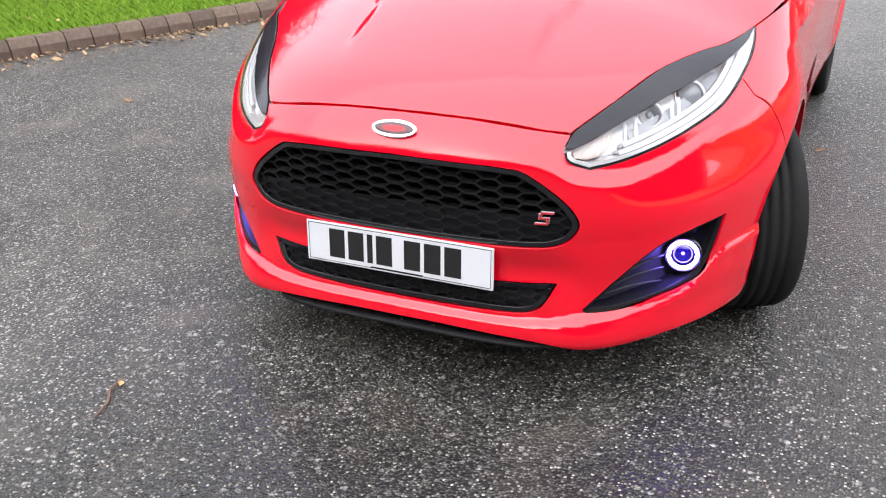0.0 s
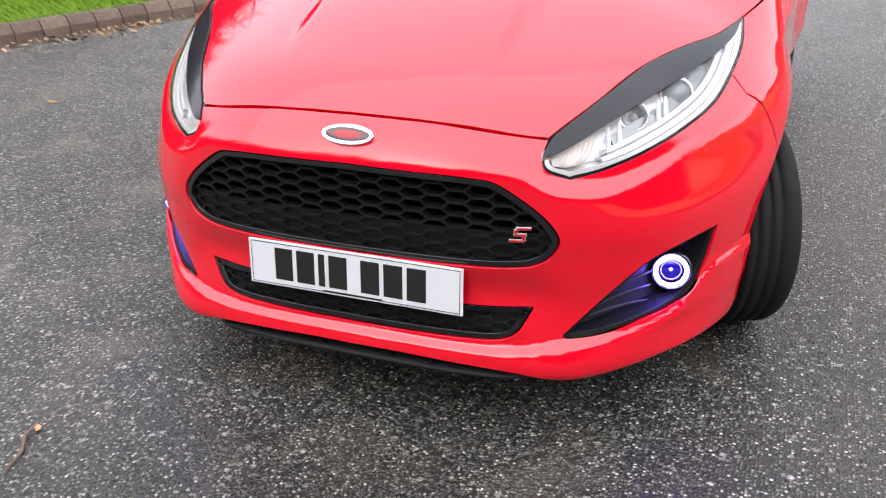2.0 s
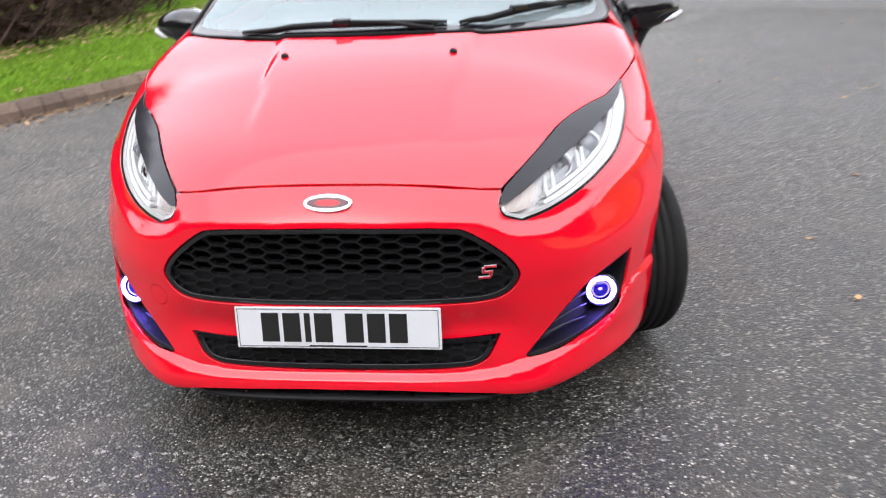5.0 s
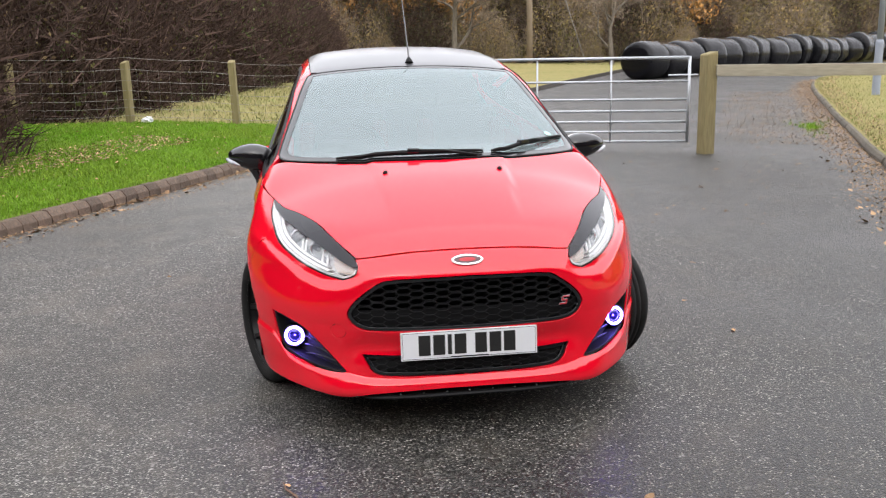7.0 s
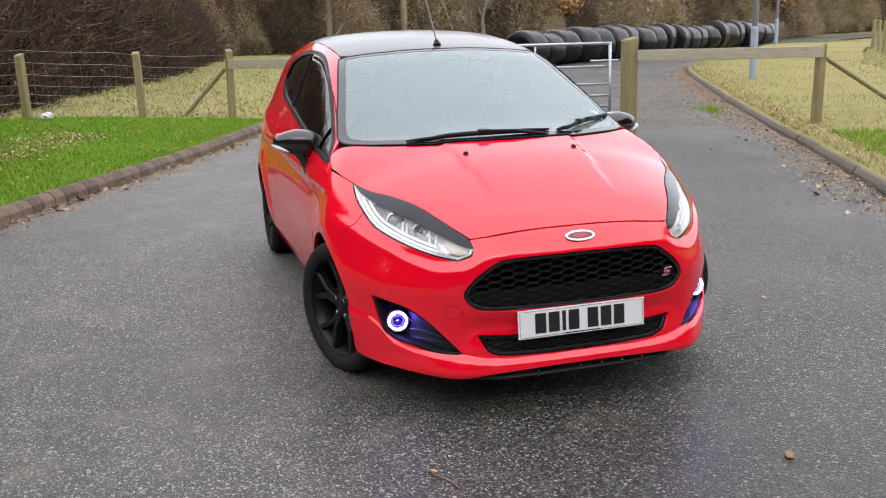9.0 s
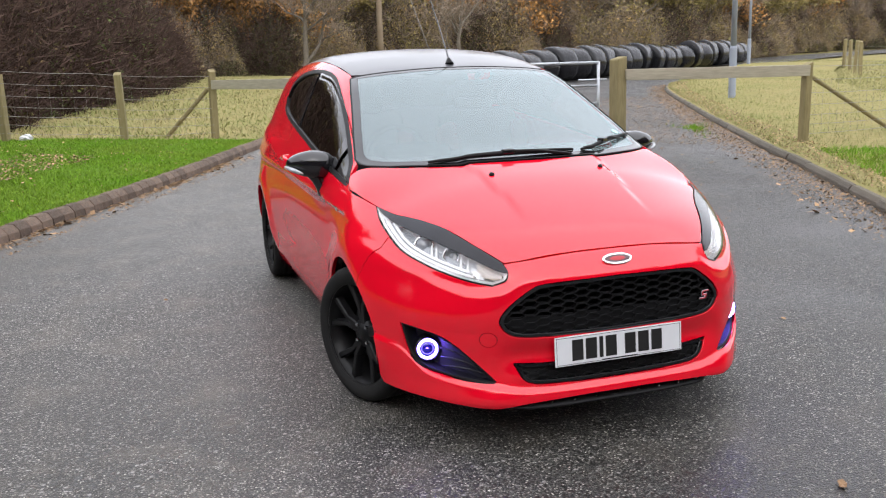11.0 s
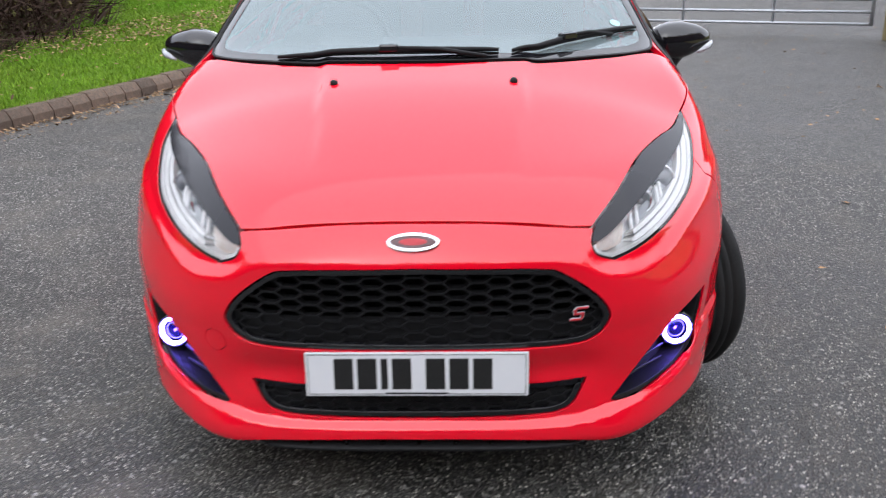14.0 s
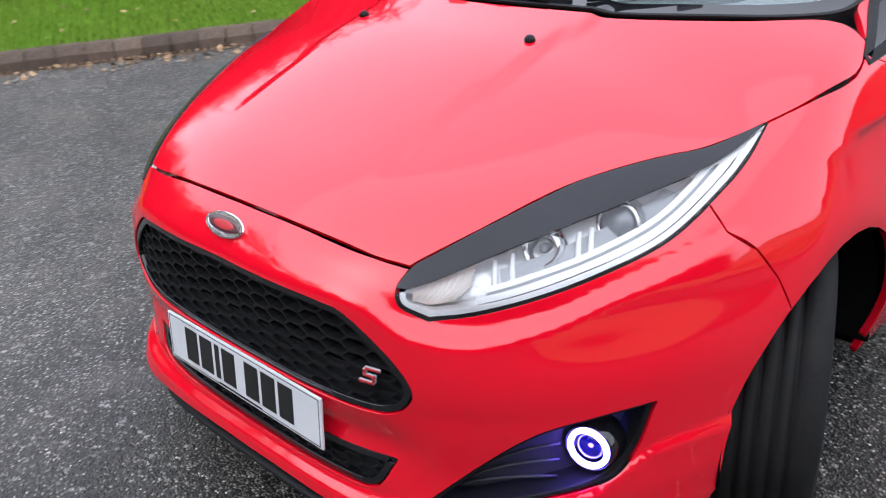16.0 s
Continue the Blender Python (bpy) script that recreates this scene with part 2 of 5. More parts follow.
straw_mat = material("dry_grass", (.33, .285, .14), .9, spots=(.5, (.19, .215, .06), .6), by_island=.25)
pole_wood = material("telegraph_pole", (.22, .16, .11), .9, spots=(2, (.32, .26, .20), .5), bumpy=(40, .004))

# ---- mesh helpers ----
def part(name, bm, mat, parent=None, label="", smooth=False):
    """Links a bmesh as one mesh object, under a thing or a part."""
    me = bpy.data.meshes.new(name)
    bmesh.ops.recalc_face_normals(bm, faces=bm.faces)
    bm.to_mesh(me)
    bm.free()
    me.materials.append(mat)
    if smooth:
        me.polygons.foreach_set("use_smooth", [True] * len(me.polygons))
    ob = new(name, me)
    if parent:
        ob.parent = parent
    if label:
        ob["label"] = label
    return ob


def raw(name, verts, faces, mat, parent=None, label="", smooth=True, normals=None):
    me = bpy.data.meshes.new(name)
    me.from_pydata([tuple(v) for v in verts], [], [tuple(f) for f in faces])
    me.materials.append(mat)
    if smooth:
        me.polygons.foreach_set("use_smooth", [True] * len(me.polygons))
    if normals is not None:
        me.normals_split_custom_set_from_vertices([tuple(v) for v in normals])
    me.update()
    ob = new(name, me)
    if parent:
        ob.parent = parent
    if label:
        ob["label"] = label
    return ob


def thing(name, at=(0, 0, 0), turn=0.0, label="", category="", group="", kind=""):
    ob = new(name)
    ob.matrix_basis = pose(*at, 0, 0, turn)
    return tagged(ob, label, category, group, kind)


def box_into(bm, size, at=(0, 0, 0), rot=None, bevel=0.0, seg=2):
    m = Matrix.Translation(at) @ (rot.to_4x4() if rot is not None else Matrix()) @ Matrix.Diagonal((*size, 1))
    made = bmesh.ops.create_cube(bm, size=1, matrix=m)
    if bevel:
        edges = list({e for v in made["verts"] for e in v.link_edges})
        bmesh.ops.bevel(bm, geom=edges, offset=bevel, segments=seg, affect="EDGES", profile=.6)
    return bm


def box(size, at=(0, 0, 0), rot=None, bevel=0.0, seg=2):
    return box_into(bmesh.new(), size, at, rot, bevel, seg)


def tube_into(bm, points, radii, sides=10, cap=True):
    """A round bar along points; radii is one number or one for each point."""
    pts = [Vector(p) for p in points]
    rr = [radii] * len(pts) if isinstance(radii, (int, float)) else radii
    rings, side = [], None
    for i, p in enumerate(pts):
        way = (pts[min(i + 1, len(pts) - 1)] - pts[max(i - 1, 0)]).normalized()
        if side is None:
            side = way.orthogonal().normalized()
        side = (side - way * side.dot(way)).normalized()
        up = way.cross(side)
        rings.append([bm.verts.new(p + rr[i] * (side * math.cos(a) + up * math.sin(a))) for a in (2 * math.pi * k / sides for k in range(sides))])
    for a, b in zip(rings, rings[1:]):
        for k in range(sides):
            bm.faces.new((a[k], a[(k + 1) % sides], b[(k + 1) % sides], b[k]))
    if cap:
        bm.faces.new(rings[0][::-1])
        bm.faces.new(rings[-1])
    return bm


def tube(points, radii, sides=10, cap=True):
    return tube_into(bmesh.new(), points, radii, sides, cap)


def lathe_into(bm, profile, axis=(0, 1, 0), at=(0, 0, 0), sides=48, closed=False):
    """Turns a profile of (radius, along) about an axis."""
    axis = Vector(axis).normalized()
    u = axis.orthogonal().normalized()
    v = axis.cross(u)
    rings = []
    for k in range(sides):
        a = 2 * math.pi * k / sides
        d = u * math.cos(a) + v * math.sin(a)
        rings.append([bm.verts.new(Vector(at) + d * r + axis * h) for r, h in profile])
    n = len(profile)
    for k in range(sides):
        a, b = rings[k], rings[(k + 1) % sides]
        for i in range(n if closed else n - 1):
            j = (i + 1) % n
            if profile[i][0] < 1e-6 and profile[j][0] < 1e-6:
                continue
            bm.faces.new((a[i], a[j], b[j], b[i]))
    return bm


def lathe(profile, axis=(0, 1, 0), at=(0, 0, 0), sides=48, closed=False):
    bm = lathe_into(bmesh.new(), profile, axis, at, sides, closed)
    bmesh.ops.remove_doubles(bm, verts=bm.verts, dist=1e-6)
    return bm


def spline(points, per=8, loop=False):
    """A smooth line through control points of any dimension."""
    p = np.array(points, float)
    n = len(p)
    out = []
    for i in range(n if loop else n - 1):
        a, b, c, d = ((p[(i - 1) % n], p[i], p[(i + 1) % n], p[(i + 2) % n]) if loop else
                      (p[max(i - 1, 0)], p[i], p[i + 1], p[min(i + 2, n - 1)]))
        for t in np.arange(per) / per:
            out.append(.5 * (2 * b + (c - a) * t + (2 * a - 5 * b + 4 * c - d) * t * t + (3 * b - a - 3 * c + d) * t ** 3))
    if not loop:
        out.append(p[-1])
    return np.array(out)
# ---- the car's skin: one smooth volume, from which every panel is cut ----
def curve(xs, ys):
    """A smooth curve through a few stations (monotone cubic)."""
    xs, ys = np.array(xs, float), np.array(ys, float)
    h, d = np.diff(xs), np.diff(ys) / np.diff(xs)
    m = np.zeros(len(xs))
    m[1:-1] = np.where(d[:-1] * d[1:] > 0, 2 * d[:-1] * d[1:] / (d[:-1] + d[1:] + 1e-12), 0)
    m[0], m[-1] = d[0], d[-1]

    def at(v):
        v = np.asarray(v, float)
        c = np.clip(v, xs[0], xs[-1])
        i = np.clip(np.searchsorted(xs, c) - 1, 0, len(h) - 1)
        t = (c - xs[i]) / h[i]
        out = ((1 + 2 * t) * (1 - t) ** 2 * ys[i] + t * (1 - t) ** 2 * h[i] * m[i]
               + t * t * (3 - 2 * t) * ys[i + 1] + t * t * (t - 1) * h[i] * m[i + 1])
        return out + np.where(v < xs[0], (v - xs[0]) * m[0], 0) + np.where(v > xs[-1], (v - xs[-1]) * m[-1], 0)
    return at


def smax(a, b, k):
    h = np.maximum(k - np.abs(a - b), 0) / k
    return np.maximum(a, b) + h * h * k / 4


def smin(a, b, k):
    return -smax(-a, -b, k)


def bump(v, mid, wide):
    return np.exp(-((v - mid) / wide) ** 2)


def step(v, a, b):
    t = np.clip((v - a) / (b - a), 0, 1)
    return t * t * (3 - 2 * t)


nose = curve([.13, .17, .20, .25, .29, .33, .43, .55, .65, .70, .74, .82, 1.0], [.06, .022, .010, .014, .010, .012, .004, .0, -.005, .014, .044, .12, .42])
nose_power = curve([.2, .46, .66, .9], [4.0, 3.87, 3.0, 2.8])
nose_sweep = curve([.2, .5, .66, .9], [.58, .57, .64, .70])
bonnet_line = curve([-.1, .03, .1, .2, .4, .63, .95, 1.2, 2.2, 3.6, 4.0], [.62, .735, .772, .817, .890, .960, 1.02, 1.03, 1.02, 1.05, .98])
bonnet_crown = curve([0, .2, .64, 1.06, 4], [.30, .29, .26, .12, .10])
side_line = curve([.0, .3, .55, .8, 1.2, 2.4, 3.2, 3.7, 4.0], [.76, .815, .848, .860, .853, .853, .862, .82, .70])
side_lean = curve([.14, .2, .3, .42, .55, .68, .80, .9, 1.0, 1.1], [.075, .05, .02, .004, 0, .008, .030, .058, .10, .15])
crease_line = curve([0, .25, .36, .46, .54, .62, .70, .78], [.668, .666, .648, .606, .596, .616, .656, .70])
crease_out = curve([0, .2, .35, .5, .75, .86], [.0, .004, .012, .023, .022, .012])
lip_line = curve([0, .30, .40, .47, .62, .69, .735, .765, .86], [.247, .248, .256, .270, .281, .301, .352, .378, .392])
roof_line = curve([1.4, 1.8, 2.2, 2.6, 3.2, 3.9], [1.335, 1.397, 1.462, 1.490, 1.458, 1.345])
AXLE_FRONT, AXLE_REAR, HUB = .815, 3.304, .296


def screen_depth(x, z):
    """Where the windscreen's outer face lies."""
    return .80 + 2.35 * (z - 1.0) + .25 * (z - 1.0) ** 2 + (.55 - .45 * (z - 1.0)) * x * x


def skin(p):
    """Signed distance, roughly, from the car's outer face; negative inside."""
    x, y, z = np.abs(p[..., 0]), p[..., 1], p[..., 2]
    front = nose(z) + nose_sweep(z) * (x / .86) ** nose_power(z) - y
    # the panel between the grilles lies back, the cheeks and the lower lip stand proud
    front = front + .016 * bump(z, .375, .05) * (1 - step(x, .38, .50))
    # a crease runs from the grille's top round under the headlight; the cheek below it stands upright
    fold = crease_line(x)
    front = front - crease_out(x) * np.clip((z - .46) / (fold - .46), 0, 1) * (1 - step(z, fold - .008, fold + .036))
    front = front * .80
    # two creases run up the bonnet, with a raised middle between them
    top = z - (bonnet_line(y) - bonnet_crown(y) * x ** 2.5) - .011 * (1 - step(x, .290 - .10 * (.75 - y), .318 - .10 * (.75 - y))) * step(y, .12, .5)
    top = top * .92
    side = x - (side_line(y) - side_lean(z)) + .022 * bump(y, 1.95, .75) * bump(z, .40, .22)
    # flared arches
    for axle in (AXLE_FRONT, AXLE_REAR):
        r = np.sqrt((y - axle) ** 2 + (z - HUB) ** 2)
        side = side - .016 * bump(r, .36, .07) * step(z, .2, .4)
    # a sharp fold runs back from the headlight over the front arch
    side = side - .004 * bump(z - .10 * (y - .6), .715, .075) * step(y, .38, .6) * (1 - step(y, 1.0, 1.35))
    # the valance below the fog lamps stands a little proud
    ledge = z - lip_line(x)
    side = side - .019 * (1 - step(ledge, -.005, .005)) * (1 - step(y, .62, .70))
    front = front - .016 * (1 - step(ledge, -.024, .003))
    # the chin's outer corners jut forward
    front = front - .018 * bump(x, .50, .11) * (1 - step(z, .215, .30))
    # shoulder crease along the doors
    side = side - .010 * bump(z - .06 * (y - 1.2), .80, .035) * step(y, 1.0, 1.5)
    lower = smax(smax(front, top, .07), side, .06)
    lower = smax(lower, y - (3.93 - .3 * np.abs(z - .55) ** 2), .10)
    lower = smax(lower, .163 - z, .03)
    glass = (screen_depth(x, z) - y) * .42
    roof = z - (roof_line(y) - .17 * x ** 2.4)
    flank = (x - (.800 - .43 * (z - .95) - .05 * ((y - 1.9) / 1.7) ** 2)) * .9
    upper = smax(smax(glass, roof, .04), flank, .10)
    upper = smax(upper, (y - (3.80 - .55 * (z - 1.0))) * .85, .08)
    upper = np.maximum(upper, .82 - z)
    return smin(lower, upper, .035)


def march(start, way, far):
    """The last place inside the skin along each ray that begins inside."""
    lo, hi = np.zeros(start.shape[:-1]), np.full(start.shape[:-1], float(far))
    for _ in range(34):
        mid = (lo + hi) / 2
        inside = skin(start + way * mid[..., None]) < 0
        lo, hi = np.where(inside, mid, lo), np.where(inside, hi, mid)
    return start + way * lo[..., None]


def skin_normal(p):
    e = .003
    g = np.stack([skin(p + e * v) - skin(p - e * v) for v in np.eye(3)], -1)
    return g / np.linalg.norm(g, axis=-1, keepdims=True)


def chart_front(uv):
    """Rays from an upright line in the engine bay: u along the bumper, v the height."""
    a = uv[..., 0] / .9
    start = np.stack([0 * a, 0 * a + 1.0, uv[..., 1]], -1)
    return march(start, np.stack([np.sin(a), -np.cos(a), 0 * a], -1), 1.6)


def to_front(p):
    return np.stack([.9 * np.arctan2(p[..., 0], 1.0 - p[..., 1]), p[..., 2]], -1)


def chart_side(uv):
    """Rays from the car's long axis: u along the car, v round it (0 at the side, up over the roof)."""
    a = uv[..., 1] / .8
    start = np.stack([0 * a, uv[..., 0], 0 * a + .55], -1)
    return march(start, np.stack([np.cos(a), 0 * a, np.sin(a)], -1), 1.6)


def to_side(p):
    return np.stack([p[..., 1], .8 * np.arctan2(p[..., 2] - .55, p[..., 0])], -1)


def chart_top(uv):
    start = np.stack([uv[..., 0], uv[..., 1], 0 * uv[..., 0] + .5], -1)
    return march(start, np.broadcast_to(np.array([0., 0., 1.]), start.shape), 1.3)


def to_top(p):
    return p[..., :2].copy()


def by_front(x, z):
    """The skin's place straight ahead of (x, z)."""
    x, z = np.broadcast_arrays(np.asarray(x, float), np.asarray(z, float))
    start = np.stack([x, 0 * x + 1.0, z], -1)
    return march(start, np.broadcast_to(np.array([0., -1., 0.]), start.shape), 1.5)


def by_side(y, z):
    y, z = np.broadcast_arrays(np.asarray(y, float), np.asarray(z, float))
    start = np.stack([0 * y, y, z], -1)
    return march(start, np.broadcast_to(np.array([1., 0., 0.]), start.shape), 1.3)


def by_top(x, y):
    return chart_top(np.stack(np.broadcast_arrays(np.asarray(x, float), np.asarray(y, float)), -1))

# ---- the ground, the road and its kerbs ----
def rise(x, y):
    """How the land climbs beyond the gate."""
    x, y = np.asarray(x, float), np.asarray(y, float)
    far = np.maximum(y - 10.5, 0) + np.maximum(x - 12, 0) * .2
    return np.minimum(far, 70) * .0092 * step(far, -1, 6)


KERB_LEFT = spline([(-9.5, -9), (-6.7, -3.5), (-5.4, -.2), (-4.76, 1.4), (-4.16, 2.55), (-3.72, 3.4), (-3.29, 4.2), (-2.92, 4.97), (-2.49, 5.95), (-2.04, 6.83), (-1.53, 7.9), (-.91, 9.25), (-.36, 10.6), (.18, 11.9), (.95, 13.5), (2.1, 15.6), (4.6, 20), (8, 26), (14, 36)], 12)
KERB_RIGHT = spline([(9.3, -9), (6.0, -3.5), (4.15, .2), (3.95, 1.75), (4.19, 2.82), (4.52, 3.5), (4.87, 4.23), (5.31, 5.12), (5.86, 6.2), (6.57, 7.73), (7.66, 9.88), (8.85, 12.3), (10.55, 15.7), (11.8, 18.2), (13.3, 21.0), (14.8, 23.3), (17.5, 26.3), (22, 31.5), (29, 38.5)], 12)


def along(line, gap):
    """Places at even steps on a line, with the way it runs."""
    d = np.concatenate([[0], np.cumsum(np.linalg.norm(np.diff(line, axis=0), axis=1))])
    s = np.arange(0, d[-1], gap)
    p = np.stack([np.interp(s, d, line[:, i]) for i in range(2)], -1)
    w = np.gradient(p, axis=0)
    return s, p, w / np.linalg.norm(w, axis=1, keepdims=True)


def strip(name, line, inner, outer, height_in, height_out, mat, label, kind="structure", cells=8, gap=.5, wave=0.0, keep=None):
    """A sheet beside a line, from inner to outer metres to its left (negative: right)."""
    _, p, w = along(line, gap)
    nrm = np.stack([-w[:, 1], w[:, 0]], -1)
    f = np.linspace(0, 1, cells + 1) ** 1.6
    verts, faces = [], []
    for i in range(len(p)):
        for j, t in enumerate(f):
            q = p[i] + nrm[i] * (inner + (outer - inner) * t)
            h = height_in + (height_out - height_in) * min(1, t * 3) + float(rise(q[0], q[1])) + wave * noise.noise(Vector((q[0] * .7, q[1] * .7, 0))) * min(1, t * 6)
            verts.append((q[0], q[1], h))
    k = cells + 1
    for i in range(len(p) - 1):
        for j in range(cells):
            a = i * k + j
            quad = (a, a + 1, a + k + 1, a + k)
            if keep and not keep(sum(verts[c][1] for c in quad) / 4):
                continue
            faces.append(quad if outer < 0 else quad[::-1])
    ob = raw(name, verts, faces, mat)
    return tagged(ob, label, kind=kind)


def sheet(name, x0, x1, y0, y1, nx, ny, mat, label, low=0.0):
    xs, ys = np.linspace(x0, x1, nx), np.linspace(y0, y1, ny)
    gx, gy = np.meshgrid(xs, ys)
    gz = rise(gx, gy) + low
    verts = np.stack([gx, gy, gz], -1).reshape(-1, 3)
    faces = [(j * nx + i, j * nx + i + 1, (j + 1) * nx + i + 1, (j + 1) * nx + i) for j in range(ny - 1) for i in range(nx - 1)]
    return tagged(raw(name, verts, faces, mat), label, kind="structure")


sheet("ground", -300, 300, -300, 300, 241, 241, field_mat, "wide pasture of pale winter grass reaching the horizon", -.06)


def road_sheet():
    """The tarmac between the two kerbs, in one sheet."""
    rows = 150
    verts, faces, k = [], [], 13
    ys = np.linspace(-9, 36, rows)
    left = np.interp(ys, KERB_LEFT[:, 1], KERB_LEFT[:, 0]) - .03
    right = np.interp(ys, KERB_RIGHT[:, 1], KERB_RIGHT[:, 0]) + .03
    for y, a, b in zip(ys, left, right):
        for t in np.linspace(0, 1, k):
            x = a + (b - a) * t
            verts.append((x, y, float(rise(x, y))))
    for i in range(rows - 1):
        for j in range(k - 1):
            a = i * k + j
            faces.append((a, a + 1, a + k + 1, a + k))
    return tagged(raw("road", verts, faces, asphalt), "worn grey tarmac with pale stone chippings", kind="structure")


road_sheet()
LANE = np.array([(27.0, 38.5), (33.0, 42.6), (39.4, 46.6), (46, 49.8), (56, 54.4), (80, 64)])
strip("lane", LANE, -2.2, 2.2, .02, .02, asphalt, "grey lane running along the wood", cells=4, gap=2.0)
strip("verge_left", KERB_LEFT, .10, 9.0, .115, .32, grass_soil, "mown bright green grass verge behind the kerb", wave=.03, cells=14, gap=.25, keep=lambda y: y < 12.5)
strip("pasture_left", KERB_LEFT, .10, 22.0, .115, .24, field_mat, "pale rough pasture beyond the fence", wave=.05, cells=24, keep=lambda y: y > 12.45)
strip("verge_right", KERB_RIGHT, -.09, -5.0, .078, .10, field_mat, "rough pale grass verge with leaf litter", wave=.03, cells=14)

# ---- cutting panels out of the skin ----
from mathutils.geometry import delaunay_2d_cdt


def inside(poly, q):
    x, y = q[:, 0], q[:, 1]
    out = np.zeros(len(q), bool)
    a, b = poly, np.roll(poly, -1, axis=0)
    for (x0, y0), (x1, y1) in zip(a, b):
        hit = (y0 > y) != (y1 > y)
        with np.errstate(divide="ignore", invalid="ignore"):
            out ^= hit & (x < (x1 - x0) * (y - y0) / (y1 - y0 + 1e-15) + x0)
    return out


def clear_of(poly, q):
    """Distance from each place of q to the outline."""
    best = np.full(len(q), 1e9)
    a, b = poly, np.roll(poly, -1, axis=0)
    for p0, p1 in zip(a, b):
        d = p1 - p0
        t = np.clip(((q - p0) @ d) / (d @ d + 1e-15), 0, 1)
        best = np.minimum(best, np.linalg.norm(q - p0 - t[:, None] * d, axis=1))
    return best


def resample(poly, gap):
    poly = np.asarray(poly, float)
    ring = np.vstack([poly, poly[:1]])
    out = []
    for p0, p1 in zip(ring, ring[1:]):
        n = max(1, int(round(np.linalg.norm(p1 - p0) / gap)))
        out += [p0 + (p1 - p0) * t for t in np.arange(n) / n]
    return np.array(out)


def area_of(poly):
    x, y = poly[:, 0], poly[:, 1]
    return .5 * np.sum(x * np.roll(y, -1) - y * np.roll(x, -1))


def shrink(poly, by):
    """Draws an outline in by some millimetres (out, if negative)."""
    if area_of(poly) < 0:
        poly = poly[::-1]
    w = np.roll(poly, -1, axis=0) - np.roll(poly, 1, axis=0)
    w /= np.linalg.norm(w, axis=1, keepdims=True) + 1e-12
    return poly + by * np.stack([-w[:, 1], w[:, 0]], -1)


def panel(name, chart, outline, mat, parent, label="", holes=(), gap=.02, edge=.018, lift=0.0, draw=.0015, mirror=False):
    """A piece of the skin inside an outline (in the chart's own u, v), with its edges turned in."""
    outer = shrink(resample(outline, gap * .6), draw)
    cuts = [shrink(resample(h, gap * .6), -draw) for h in holes]
    lo, hi = outer.min(0), outer.max(0)
    gx, gy = np.meshgrid(np.arange(lo[0], hi[0], gap), np.arange(lo[1], hi[1], gap))
    q = np.stack([gx.ravel(), gy.ravel()], -1)
    ok = inside(outer, q) & (clear_of(outer, q) > gap * .45)
    for h in cuts:
        ok &= ~inside(h, q) & (clear_of(h, q) > gap * .45)
    q = q[ok]
    rings, pts, edges = [outer, *cuts], [], []
    for r in rings:
        n0 = len(pts)
        pts += [tuple(v) for v in r]
        edges += [(n0 + i, n0 + (i + 1) % len(r)) for i in range(len(r))]
    pts += [tuple(v) for v in q]
    got = delaunay_2d_cdt([Vector(v) for v in pts], edges, [], 0, 1e-6)
    uv = np.array([tuple(v) for v in got[0]])
    tri = np.array([f for f in got[2] if len(f) == 3])
    mid = uv[tri].mean(1)
    keep = inside(outer, mid)
    for h in cuts:
        keep &= ~inside(h, mid)
    tri = tri[keep]
    p = chart(uv)
    nrm = skin_normal(p)
    p = p + nrm * lift
    if mirror:
        p, nrm = p * (-1, 1, 1), nrm * (-1, 1, 1)
    e1, e2 = p[tri[:, 1]] - p[tri[:, 0]], p[tri[:, 2]] - p[tri[:, 0]]
    flip = np.sum(np.cross(e1, e2) * nrm[tri[:, 0]], 1) < 0
    tri[flip] = tri[flip][:, ::-1]
    used = {}
    for a, b, c in tri:
        for s in ((a, b), (b, c), (c, a)):
            used[s] = 1
    rim = [s for s in used if (s[1], s[0]) not in used]
    verts, normals, faces = list(p), list(nrm), [tuple(int(i) for i in t) for t in tri]
    # the turned-in edge: a narrow rounded lip, then straight in
    if edge > 0:
        lip = {}
        for i in {k for s in rim for k in s}:
            ids = [i]
            for depth in (edge * .15, edge):
                ids.append(len(verts))
                verts.append(p[i] - nrm[i] * depth)
                normals.append(nrm[i])
            lip[i] = ids
        for a, b in rim:
            for k in range(2):
                faces.append((lip[a][k], lip[a][k + 1], lip[b][k + 1], lip[b][k]))
    ob = raw(name, verts, faces, mat, parent, label)
    flat = np.array(verts)
    out = np.zeros_like(flat)
    for f in faces[len(tri):]:
        q4 = flat[list(f)]
        w = np.cross(q4[1] - q4[0], q4[3] - q4[0])
        for i in f:
            if i >= len(p):
                out[i] += w
    size = np.linalg.norm(out, axis=1)
    for i in range(len(p), len(verts)):
        normals[i] = out[i] / size[i] if size[i] > 1e-12 else normals[i]
    ob.data.normals_split_custom_set_from_vertices([tuple(v) for v in normals])
    return ob


def mirrored(half):
    """Closes a half outline in (x or u, v) that runs from the middle line to the middle line."""
    half = np.asarray(half, float)
    other = half[::-1] * (-1, 1)
    keep = np.abs(other[:, 0]) > 1e-6
    return np.vstack([half, other[keep]])

# ---- the car ----
car = thing("hatchback_car", label="bright red three-door hatchback with black roof, mirrors and wheels", category="car")


